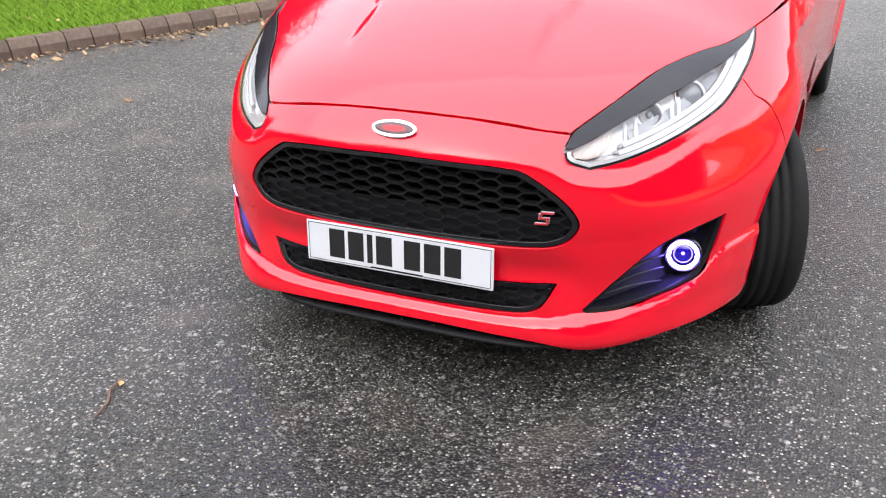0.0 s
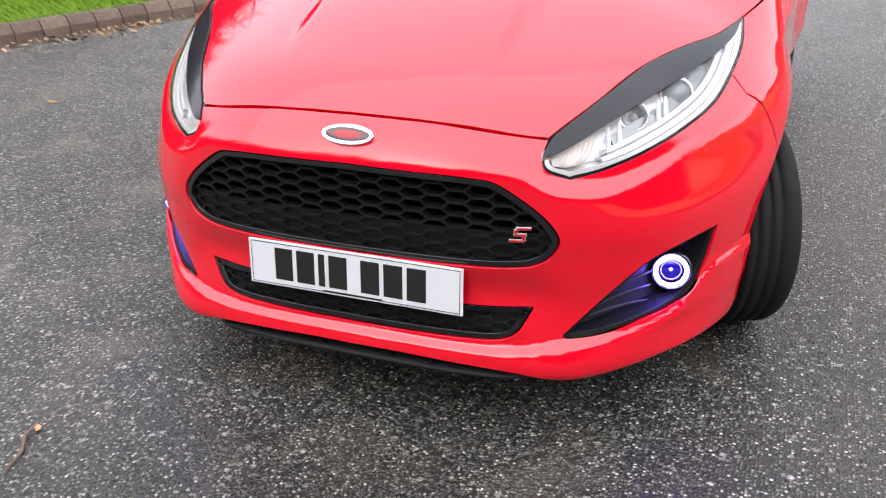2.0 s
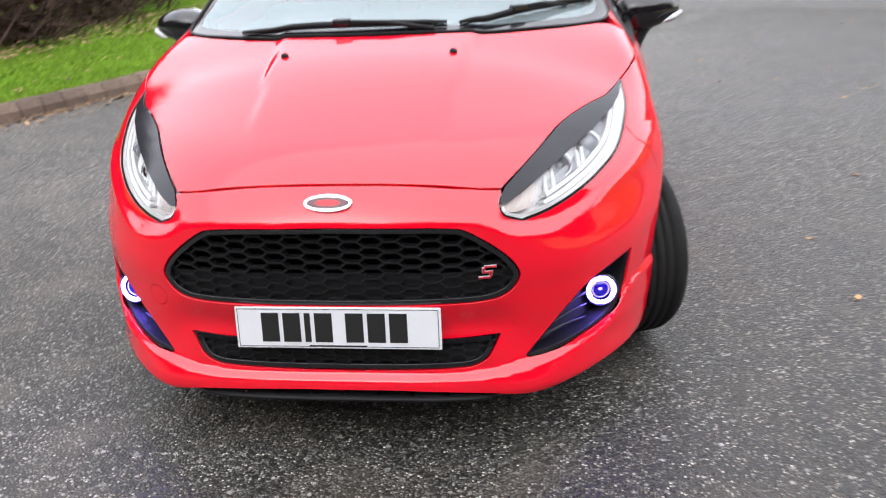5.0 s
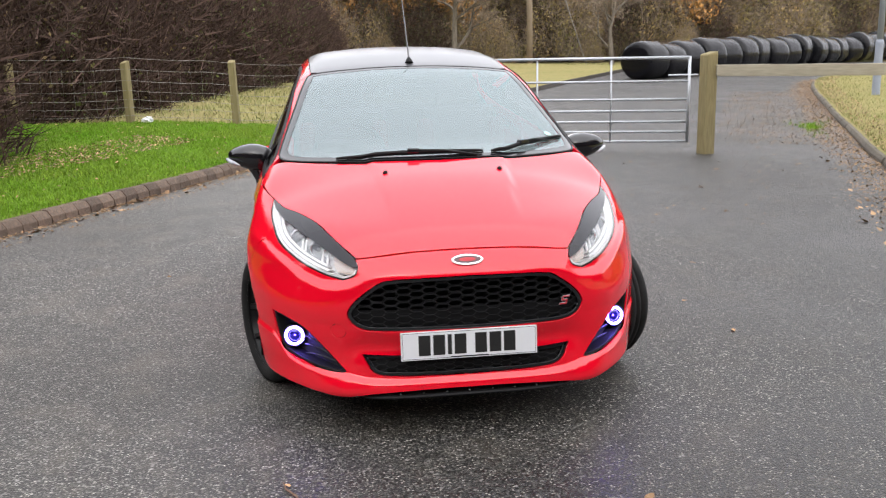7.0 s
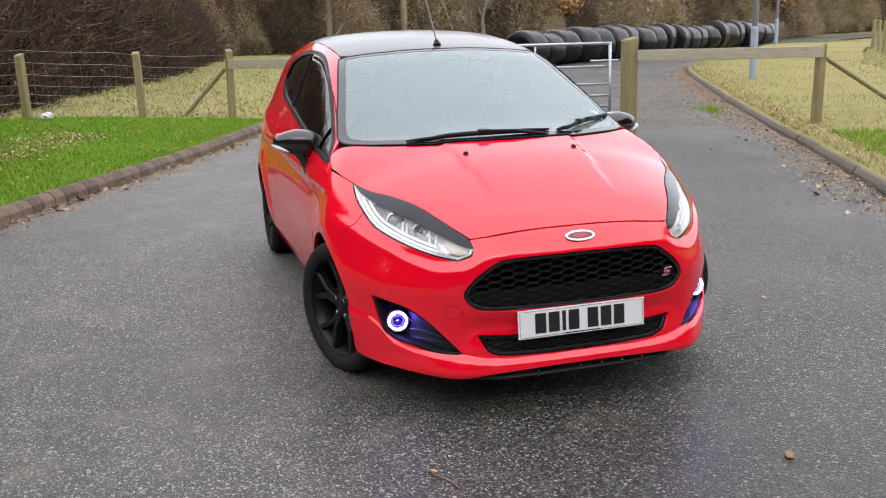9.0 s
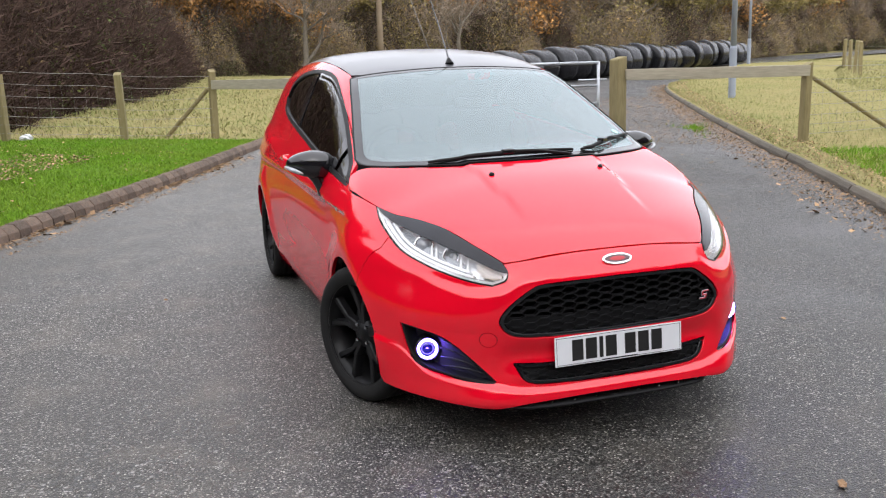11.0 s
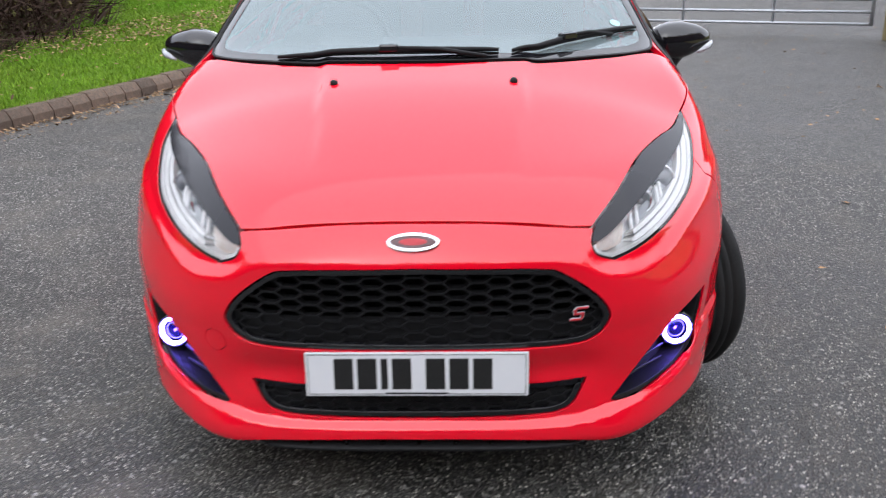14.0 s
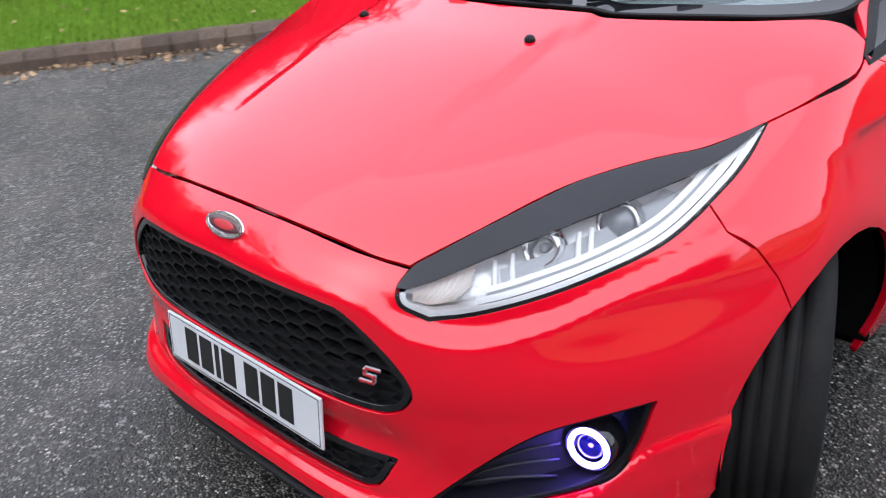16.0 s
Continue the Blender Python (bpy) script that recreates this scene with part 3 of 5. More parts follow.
def pts3(rows, how="xyz"):
    """Places on the skin from rough ones: xz seen from ahead, yz from the side, xy from above."""
    rows = np.array(rows, float)
    if how == "xz":
        return by_front(rows[:, 0], rows[:, 1])
    if how == "yz":
        return by_side(rows[:, 0], rows[:, 1])
    if how == "xy":
        return by_top(rows[:, 0], rows[:, 1])
    return rows


def arch(axle, a0, a1, r=.335, n=14):
    """Part of a wheel arch, by angles from straight ahead (0) over the top (90) to behind (180)."""
    a = np.radians(np.linspace(a0, a1, n))
    return by_side(axle - r * np.cos(a), HUB + r * np.sin(a))


# lines where panels meet, for the car's left side
shut_line = spline(pts3([(0, .066), (.18, .069), (.34, .085), (.42, .108)], "xy"), 6)
lamp_inner = spline(np.array([(.42, .108, .704), (.412, .088, .680), (.424, .084, .652), (.468, .104, .633)]), 4)
lamp_under = spline(pts3([(.468, .633), (.53, .642), (.60, .663), (.67, .694), (.720, .730), (.745, .788)], "xz"), 5)
lamp_rear = spline(pts3([(.745, .545), (.749, .62), (.738, .70)], "xy"), 3)
lamp_over = spline(pts3([(.42, .108), (.467, .178), (.505, .245), (.558, .357), (.603, .438), (.647, .509), (.693, .582), (.738, .70)], "xy"), 5)
bonnet_side = spline(pts3([(.738, .70), (.774, .80), (.796, .93), (.775, 1.02)], "xy"), 5)
cowl_edge = spline(pts3([(.775, 1.02), (.70, 1.01), (.55, .90), (.35, .80), (.15, .755), (0, .745)], "xy"), 5)
seam = pts3([(.515, .725), (.55, .69), (.585, .63), (.612, .562)], "yz")
corner = lamp_under[np.argmin(np.abs(lamp_under[:, 1] - .50))]
under = lamp_under[:np.argmin(np.abs(lamp_under[:, 1] - .50)) + 1]
over = lamp_under[np.argmin(np.abs(lamp_under[:, 1] - .50)):]
chin_line = spline(np.array([(.80, .46, .186), (.71, .27, .187), (.60, .15, .183), (.49, .06, .179), (.43, .03, .186), (.36, .012, .194), (.15, .0, .203), (0, .0, .203)]), 5)

grille_line = spline([(0, .648), (.20, .645), (.29, .640), (.34, .628), (.425, .566), (.462, .514), (.452, .478), (.425, .455), (.37, .442), (.20, .437), (0, .434)], 6)
low_line = np.vstack([spline([(0, .338), (.25, .336), (.41, .342)], 5), spline([(.402, .326), (.379, .284), (.35, .264), (.30, .256), (.15, .252), (0, .251)], 5)])
fog_line = np.vstack([spline([(.756, .462), (.70, .452), (.634, .430), (.566, .372), (.476, .276)], 6), spline([(.484, .272), (.56, .275), (.63, .286), (.70, .308), (.735, .36), (.754, .452)], 6)])


def front_ring(xz):
    return to_front(pts3(xz, "xz"))


bumper_half = np.vstack([to_front(shut_line), to_front(lamp_inner[1:]), to_front(under[1:]), to_front(seam), to_front(arch(AXLE_FRONT, 52, -12)), to_front(chin_line)])
grille_uv, low_uv, fog_uv = front_ring(mirrored(grille_line)), front_ring(mirrored(low_line)), front_ring(fog_line)
turn = np.linspace(0, 2 * np.pi, 33)[:-1]
tow_ring = to_front(by_front(np.full(32, -.50), np.full(32, .437))) + .027 * np.stack([np.cos(turn), np.sin(turn)], -1)
bumper = panel("front_bumper", chart_front, mirrored(bumper_half), red, car, "glossy red front bumper", holes=[grille_uv, low_uv, fog_uv, fog_uv * (-1, 1), tow_ring], gap=.0085, edge=.022, draw=.0021)
panel("bonnet", chart_top, mirrored(np.vstack([to_top(shut_line), to_top(lamp_over[1:]), to_top(bonnet_side[1:]), to_top(cowl_edge[1:])])), red, car, "glossy red bonnet with two raised creases", gap=.024, draw=.0034)

window_line = np.vstack([spline([(.985, .912), (1.5, .965), (2.2, 1.035), (2.9, 1.10), (3.12, 1.14)], 5), spline([(3.20, 1.20), (3.12, 1.30), (2.8, 1.365), (2.4, 1.385), (2.05, 1.365), (1.75, 1.29), (1.40, 1.14), (.985, .925)], 5)])
screen_edge = np.stack([(lambda x, z: np.array([x, float(screen_depth(x, z)), z]))(x, z) for x, z in ((.728, .995), (.69, 1.09), (.64, 1.20), (.60, 1.29), (.562, 1.365))])
door_front = pts3([(1.255, .93), (1.27, .75), (1.29, .5), (1.30, .262)], "yz")
door_rear = pts3([(2.36, .262), (2.42, .5), (2.49, .75), (2.47, .95), (2.44, 1.048)], "yz")
wing_line = np.vstack([to_side(corner[None]), to_side(over[1:]), to_side(lamp_rear[1:]), to_side(bonnet_side[1:-2]), to_side(pts3([(1.04, .905), (1.15, .925), (1.245, .935)], "yz")), to_side(door_front), to_side(arch(AXLE_FRONT, 190, 52)), to_side(seam[::-1])])
door_line = np.vstack([to_side(door_front[::-1]), to_side(pts3([(1.6, .972), (2.1, 1.022)], "yz")), to_side(door_rear[::-1])])
roof_edge = by_top(np.array([.545, .55, .548, .54, .52]), np.array([1.86, 2.2, 2.6, 3.0, 3.4]))
tail = pts3([(3.62, 1.2), (3.70, 1.0), (3.80, .8), (3.84, .5), (3.82, .25)], "yz")
side_line_uv = np.vstack([to_side(bonnet_side[-3:-1]), to_side(screen_edge), to_side(roof_edge), to_side(tail), to_side(arch(AXLE_REAR, 190, -8)), to_side(door_rear), to_side(pts3([(2.1, 1.022), (1.6, .972), (1.255, .935), (1.15, .925), (1.04, .905)], "yz"))])
window_uv = to_side(pts3(window_line, "yz"))
skirt_line = to_side(pts3([(1.17, .262), (2.36, .262), (2.95, .262), (2.97, .18), (2.0, .172), (1.16, .18)], "yz"))
for flip in (False, True):
    panel("front_wing", chart_side, wing_line, red, car, gap=.014, mirror=flip)
    panel("door", chart_side, door_line, red, car, gap=.03, mirror=flip)
    panel("body_side", chart_side, side_line_uv, red, car, "red pillar and rear quarter in one pressing", holes=[window_uv], gap=.03, mirror=flip)
    panel("side_skirt", chart_side, skirt_line, red, car, gap=.03, mirror=flip)
    glass = panel("side_window", chart_side, shrink(resample(window_uv, .03), .012), tint_glass, car, "dark tinted side glass", gap=.05, edge=.004, lift=-.008, mirror=flip)
    glass.visible_shadow = False

screen_half = np.vstack([spline([(0, .758), (.15, .768), (.35, .814), (.55, .914), (.66, .992), (.705, 1.05), (.718, 1.12)], 5), screen_edge[1:, :2], [(.50, 1.812), (.30, 1.79), (0, 1.782)]])
windscreen = panel("windscreen", chart_top, mirrored(screen_half), screen_glass, car, "clear windscreen reflecting a pale sky", gap=.04, edge=.004)
windscreen.visible_shadow = False
roof_half = np.vstack([[(0, 1.79)], [(.30, 1.798), (.50, 1.82), (.545, 1.86)], roof_edge[1:, :2], [(.48, 3.53), (.36, 3.575), (0, 3.595)]])
panel("roof", chart_top, mirrored(roof_half), roof_wrap, car, "black wrapped roof skin", gap=.04)
panel("headliner", chart_top, mirrored(roof_half), cloth, car, gap=.08, edge=0, lift=-.03, draw=-.02)


def chart_back(uv):
    start = np.stack([uv[..., 0], 0 * uv[..., 0] + 3.0, uv[..., 1]], -1)
    return march(start, np.broadcast_to(np.array([0., 1., 0.]), start.shape), 1.3)


back_glass = np.array([(0, 1.325), (.42, 1.30), (.52, 1.10), (.50, 1.03), (0, 1.01)])
panel("tailgate", chart_back, mirrored([(0, 1.36), (.46, 1.335), (.56, 1.2), (.64, 1.05), (.74, .95), (.78, .7), (.80, .4), (.76, .2), (0, .19)]), red, car, holes=[mirrored(back_glass)], gap=.05)
panel("rear_window", chart_back, mirrored(back_glass), tint_glass, car, "dark tinted rear window", gap=.06, edge=.004, lift=-.006).visible_shadow = False

panel("rear_trim", chart_back, mirrored([(0, 1.37), (.46, 1.345), (.60, 1.2), (.72, 1.0), (.72, .4), (0, .35)]), cloth, car, holes=[mirrored(back_glass)], gap=.08, edge=0, lift=-.05)
for flip in (False, True):
    panel("pillar_trim", chart_side, to_side(pts3([(3.02, 1.0), (3.78, 1.0), (3.70, 1.25), (3.45, 1.36), (3.15, 1.33), (3.25, 1.2), (3.12, 1.12)], "yz")), cloth, car, gap=.08, edge=0, lift=-.035, mirror=flip)

# dark structure inside the shell: bulkhead, floor pan
part("bulkhead", box((1.16, .45, .36), (0, .66, .62), bevel=.03), dark, car)
part("radiator", box((.96, .05, .50), (0, .30, .45), bevel=.01), dark, car, "dark radiator behind the grille")
part("floor_pan", box((1.12, 3.66, .05), (0, 1.95, .205)), dark, car)
part("undertray", box((.98, .36, .02), (0, .34, .192)), dark, car)
for x in (-.66, .66):
    part("sill_box", box((.24, 1.70, .06), (x, 2.06, .205)), dark, car)

# wheels
def wheel(at, steer, side):
    root = new("wheel")
    root.parent = car
    root.matrix_basis = pose(*at, 0, 0, steer)
    s = side
    w = .103
    prof = [(.216, -w * .82), (.232, -w * .96), (.264, -w), (.285, -w * .92), (.2955, -w * .72)]
    grooves = []
    for g in (-.045, -.016, .016, .045):
        grooves += [(.2965, g - .0055), (.2895, g - .004), (.2895, g + .004), (.2965, g + .0055)]
    prof = prof + grooves + [(r, -h) for r, h in prof[::-1]]
    part("tyre", lathe(prof, (1, 0, 0), sides=72), rubber, root, smooth=True)
    rim = [(.219, .091 * s), (.229, .088 * s), (.230, .072 * s), (.217, .064 * s), (.209, -.07 * s), (.227, -.085 * s), (.219, -.088 * s)]
    part("rim", lathe(rim, (1, 0, 0), sides=56), alloy_black, root, smooth=True)
    for k in range(5):
        bm = bmesh.new()
        for spread in (-.23, .23):
            a = 2 * math.pi * k / 5 + .3
            d0 = Vector((0, math.cos(a + spread * .55), math.sin(a + spread * .55)))
            d1 = Vector((0, math.cos(a + spread * 1.25), math.sin(a + spread * 1.25)))
            across = Vector((1, 0, 0)).cross(d1 - d0 * .25).normalized()
            vs = []
            for p, half, top in ((d0 * .04, .017, .060), (d0 * .12, .0115, .067), (d1 * .218, .0135, .076)):
                vs.append([bm.verts.new(p + across * half * q + Vector((s * h, 0, 0))) for q, h in ((-1.25, top - .035), (-1, top - .006), (-.7, top), (.7, top), (1, top - .006), (1.25, top - .035))])
            for u, v in zip(vs, vs[1:]):
                for i in range(5):
                    bm.faces.new((u[i], u[i + 1], v[i + 1], v[i]))
        part("spoke", bm, alloy_black, root)
    part("hub", lathe([(0, .068 * s), (.028, .068 * s), (.032, .064 * s), (.062, .056 * s), (.066, .02 * s), (0, .02 * s)], (1, 0, 0), sides=32), alloy_black, root, smooth=True)
    for k in range(4):
        a = 2 * math.pi * (k + .5) / 4
        part("wheel_nut", lathe([(0, .07 * s), (.007, .07 * s), (.009, .066 * s), (.009, .05 * s), (0, .05 * s)], (1, 0, 0), (0, .048 * math.cos(a), .048 * math.sin(a)), 8), chrome, root)
    part("brake_disc", lathe([(.13, -.01), (.13, .01), (.03, .012), (.03, -.012)], (1, 0, 0), sides=40, closed=True), plastic, root, smooth=True)
    return root


for x, y, steer in ((-.742, AXLE_FRONT, 21), (.742, AXLE_FRONT, 24), (-.735, AXLE_REAR, 0), (.735, AXLE_REAR, 0)):
    wheel((x, y, HUB), steer, 1 if x > 0 else -1)
# liners of the wheel arches
for x in (-.66, .66):
    for axle in (AXLE_FRONT, AXLE_REAR):
        bm = bmesh.new()
        ring = []
        for k in range(21):
            a = math.radians(-12 + 204 * k / 20)
            ring.append([bm.verts.new((x + dx, axle - .345 * math.cos(a), HUB + .345 * math.sin(a))) for dx in (-.16, .16)])
        for u, v in zip(ring, ring[1:]):
            bm.faces.new((u[0], u[1], v[1], v[0]))
        inner = -.16 if x > 0 else .16
        bm.faces.new([r[0 if x > 0 else 1] for r in ring])
        part("arch_liner", bm, dark, car)

# headlights with black brow covers
brow_edge = spline(pts3([(.420, .080), (.463, .118), (.507, .172), (.556, .245), (.601, .320), (.640, .392), (.672, .458), (.693, .504), (.713, .560), (.728, .615), (.738, .70)], "xy"), 3)
lens_line = np.vstack([to_front(brow_edge), to_front(lamp_rear[::-1][1:]), to_front(lamp_under[::-1][1:]), to_front(lamp_inner[::-1][1:-5])])
brow_line = np.vstack([to_front(lamp_inner[:5]), to_front(brow_edge[1:]), to_front(lamp_over[::-1][1:-1])])
lamp_line = np.vstack([to_front(lamp_inner), to_front(lamp_under[1:]), to_front(lamp_rear[1:]), to_front(lamp_over[::-1][1:-1])])
low_edge = resample(to_front(np.vstack([lamp_inner[5:], lamp_under[1:], lamp_rear[1:]])), .008)
low_edge = low_edge[:np.argmin(np.linalg.norm(low_edge - to_front(lamp_rear[-1:])[0], axis=1)) + 1]


def band(a, b, first=0.0, last=1.0):
    """A strip inside the lamp that runs along its lower edge, a to b metres in from it."""
    n = len(low_edge)
    line = low_edge[int(first * (n - 1)):int(last * (n - 1)) + 1]
    w = np.gradient(line, axis=0)
    w = np.stack([np.convolve(np.pad(w[:, k], 2, mode="edge"), np.ones(5) / 5, "valid") for k in (0, 1)], -1)
    w /= np.linalg.norm(w, axis=1, keepdims=True)
    up = np.stack([-w[:, 1], w[:, 0]], -1)
    taper = np.minimum(1, np.linspace(0, 1, len(line))[::-1] * 6 + .25)[:, None]
    return np.vstack([line + up * a * taper, (line + up * b * taper)[::-1]])


def sunk(x, y, depth):
    """A place below the skin, given from above."""
    p = by_top(x, y)
    return p - skin_normal(p) * depth


def headlight(flip):
    s = -1 if flip else 1
    lamp = new("headlight")
    lamp.parent = car
    lamp["label"] = "clear chrome-lined headlight with a black brow cover"
    panel("housing", chart_front, lamp_line, bright, lamp, gap=.012, edge=0, lift=-.052, mirror=flip, draw=-.002)
    panel("seal", chart_front, band(-.0035, .0035), plastic, lamp, "black rubber seal", gap=.012, edge=.05, lift=-.002, draw=0, mirror=flip)
    panel("bezel", chart_front, band(.004, .0125), lamp_white, lamp, "white inner bezel", gap=.012, edge=.045, lift=-.006, draw=0, mirror=flip)
    panel("daylight_strip", chart_front, band(.0145, .026, .20, .96), lamp_white, lamp, "pale daytime running strip", gap=.010, edge=.04, lift=-.012, draw=0, mirror=flip)
    panel("strip_groove", chart_front, band(.026, .031, .22, .90), lamp_grey, lamp, gap=.010, edge=.0, lift=-.020, draw=0, mirror=flip)
    panel("inner_strip", chart_front, band(.031, .040, .22, .90), lamp_white, lamp, gap=.010, edge=.035, lift=-.015, draw=0, mirror=flip)
    panel("shelf", chart_front, band(.041, .064, .26, .74), lamp_grey, lamp, "translucent grey inner shelf", gap=.010, edge=.015, lift=-.034, draw=0, mirror=flip)
    panel("outer_wing", chart_front, band(.042, .075, .77, .97), lamp_white, lamp, "white reflector wing", gap=.010, edge=.02, lift=-.022, draw=0, mirror=flip)
    # turn signal at the inner end
    panel("turn_signal", chart_front, to_front(pts3([(.434, .678), (.470, .702), (.506, .718), (.515, .690), (.503, .663), (.468, .652), (.440, .660)], "xz")), amber, lamp, "ribbed turn signal with a faint amber tint", gap=.012, edge=.03, lift=-.020, mirror=flip)
    for k in range(8):
        x0 = .446 + .0085 * k
        line = pts3([(x0 - .004, .660 + .0008 * k), (x0 + .003, .672 + .0022 * k), (x0 + .003, .684 + .0042 * k)], "xz")
        line = line - skin_normal(line) * .0175
        part("rib", tube([tuple(v * (s, 1, 1)) for v in line], .0013, 5), bright, lamp)
    # projector lens in its ring, and a reflector bowl beside it
    for x, y, depth, r, name in ((.652, .385, .036, .030, "projector"), (.578, .268, .036, .028, "reflector_bowl")):
        c = sunk(x, y, depth) * (s, 1, 1)
        way = Vector((s * .28, -1, .38)).normalized()
        if name == "projector":
            ball = [(r * math.sin(a), r * .50 * math.cos(a)) for a in np.linspace(0, math.pi / 2, 9)]
            part("projector_lens", lathe(ball + [(r, -.03), (0, -.03)], way, tuple(c), 36), lamp_glass, lamp, "round projector lens", smooth=True)
            part("projector_ring", lathe([(r, .002), (r + .003, .007), (r + .008, .006), (r + .010, .000), (r + .012, -.05), (r, -.03)], way, tuple(c), 36, True), chrome, lamp, smooth=True)
        else:
            bowl = [(r * q, -.030 + .040 * q * q) for q in np.linspace(0, 1, 8)]
            part("reflector_bowl", lathe(bowl + [(r + .004, .011), (r + .008, -.03)], way, tuple(c), 32), chrome, lamp, smooth=True)
            part("bulb_cap", lathe([(0, .006), (.006, .004), (.009, -.004), (.009, -.03), (0, -.03)], way, tuple(c), 16), lamp_grey, lamp, smooth=True)
    # upright facets between turn signal, bowl and projector
    for x, y in ((.528, .200), (.546, .226), (.612, .322), (.624, .342)):
        a, b = sunk(x, y, .016), sunk(x + .030, y - .036, .040)
        part("facet", tube([tuple(a * (s, 1, 1)), tuple((a * .5 + b * .5) * (s, 1, 1)), tuple(b * (s, 1, 1))], [.004, .006, .004], 6), lamp_white, lamp, smooth=True)
    lens = panel("lens", chart_front, lens_line, clear, lamp, "clear outer lens", gap=.02, edge=.003, mirror=flip)
    lens.visible_shadow = False
    panel("brow", chart_front, brow_line, wrap_black, lamp, "satin black brow cover", gap=.012, edge=.007, lift=.0035, draw=.0006, mirror=flip)


headlight(False)
headlight(True)


# the honeycomb grilles
def honeycomb(bm, xz, wide, tall, depth, back, wall=.0026):
    """Long six-sided cells, clipped to an outline seen from ahead, as short open tubes."""
    ring = np.array(xz)
    lo, hi = ring.min(0), ring.max(0)
    a, b = wide / 2, wide / 4
    cols = int((hi[0] - lo[0]) / (a + b)) + 3
    rows = int((hi[1] - lo[1]) / tall) + 3
    hex_x, hex_z = np.array([-a, -b, b, a, b, -b]), np.array([0, tall / 2, tall / 2, 0, -tall / 2, -tall / 2])
    big, small = [], []
    for i in range(-cols // 2, cols // 2 + 1):
        for j in range(-1, rows):
            cx, cz = i * (a + b), lo[1] + j * tall + (tall / 2 if i % 2 else 0) + tall * .1
            pts = np.stack([cx + hex_x, cz + hex_z], -1)
            if inside(ring, pts).sum() >= 3:
                big.append(pts)
                small.append(np.stack([cx + hex_x * (1 - wall / a * 1.15), cz + hex_z * (1 - 2 * wall / tall)], -1))
    big, small = np.array(big), np.array(small)
    o3 = by_front(big[..., 0], big[..., 1]) + np.array([0, back, 0])
    i3 = by_front(small[..., 0], small[..., 1]) + np.array([0, back, 0])
    for co, ci in zip(o3, i3):
        fo = [bm.verts.new(v) for v in co]
        fi = [bm.verts.new(v) for v in ci]
        bi = [bm.verts.new(v + np.array([0, depth, 0])) for v in ci]
        for k in range(6):
            n = (k + 1) % 6
            bm.faces.new((fo[k], fo[n], fi[n], fi[k]))
            bm.faces.new((fi[k], fi[n], bi[n], bi[k]))


def grille(name, line, uv, wide, tall, closed_below, label):
    root = new(name)
    root.parent = car
    root["label"] = label
    panel("trim", chart_front, shrink(resample(uv, .01), .002), gloss_black, root, "gloss black rim", holes=[shrink(resample(uv, .01), .013)], gap=.02, edge=.03, lift=-.004, draw=0)
    bm = bmesh.new()
    honeycomb(bm, mirrored(line) * (.985, 1), wide, tall, .022, .014)
    cells = part("mesh", bm, plastic, root, "moulded black honeycomb")
    cells["kind"] = "stuff"
    ring = mirrored(line)
    low = ring.copy()
    low[:, 1] = np.minimum(low[:, 1], closed_below)
    panel("blank", chart_front, shrink(resample(front_ring(low), .012), .004), plastic, root, "closed lower cells", gap=.03, edge=.0, lift=-.022)
    return root


upper_grille = grille("upper_grille", grille_line, grille_uv, .066, .0285, .525, "black honeycomb radiator grille")
grille("lower_grille", low_line, low_uv, .050, .022, .345, "narrow black honeycomb lower grille")
panel("grille_backing", chart_front, front_ring(mirrored(grille_line * (.97, 1))), dark, upper_grille, gap=.05, edge=0, lift=-.09)


def flat_on_front(x, z, out=.0):
    """A frame on the nose: its place and the axes along, up and outward."""
    p = by_front(x, z)
    nrm = skin_normal(p)
    u = np.array([1., 0, 0]) - nrm * nrm[0]
    u /= np.linalg.norm(u)
    v = np.cross(nrm, u)
    v = v if v[2] > 0 else -v
    return p + nrm * out, u, v, nrm


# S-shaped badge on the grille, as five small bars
o, u, v, nrm = flat_on_front(.385, .521, -.002)
bm = bmesh.new()
rot = Matrix((u, -nrm, v)).transposed()
for (dx, dz), (lx, lz) in (((.004, .015), (.030, .0055)), ((-.011, .008), (.0065, .010)), ((0, .001), (.026, .0055)), ((.010, -.006), (.0065, .010)), ((-.004, -.013), (.030, .0055))):
    q = o + u * (dx + dz * .25) + v * dz
    box_into(bm, (lx, .005, lz), tuple(q), rot, .001, 1)
sport = part("sport_badge", bm, badge_red, upper_grille, "small red badge with a pale edge")
bm = bmesh.new()
for (dx, dz), (lx, lz) in (((.004, .015), (.030, .0055)), ((-.011, .008), (.0065, .010)), ((0, .001), (.026, .0055)), ((.010, -.006), (.0065, .010)), ((-.004, -.013), (.030, .0055))):
    q = o + u * (dx + dz * .25) + v * dz - nrm * .0012
    box_into(bm, (lx + .0016, .005, lz + .0016), tuple(q), rot, .001, 1)
part("badge_edge", bm, indicator, sport, "pale bright edge")

# the oval badge on the nose
badge = new("oval_badge")
badge.parent = car
badge["label"] = "chrome-rimmed oval badge with a dark red centre"
o, u, v, nrm = flat_on_front(0, .702, .001)


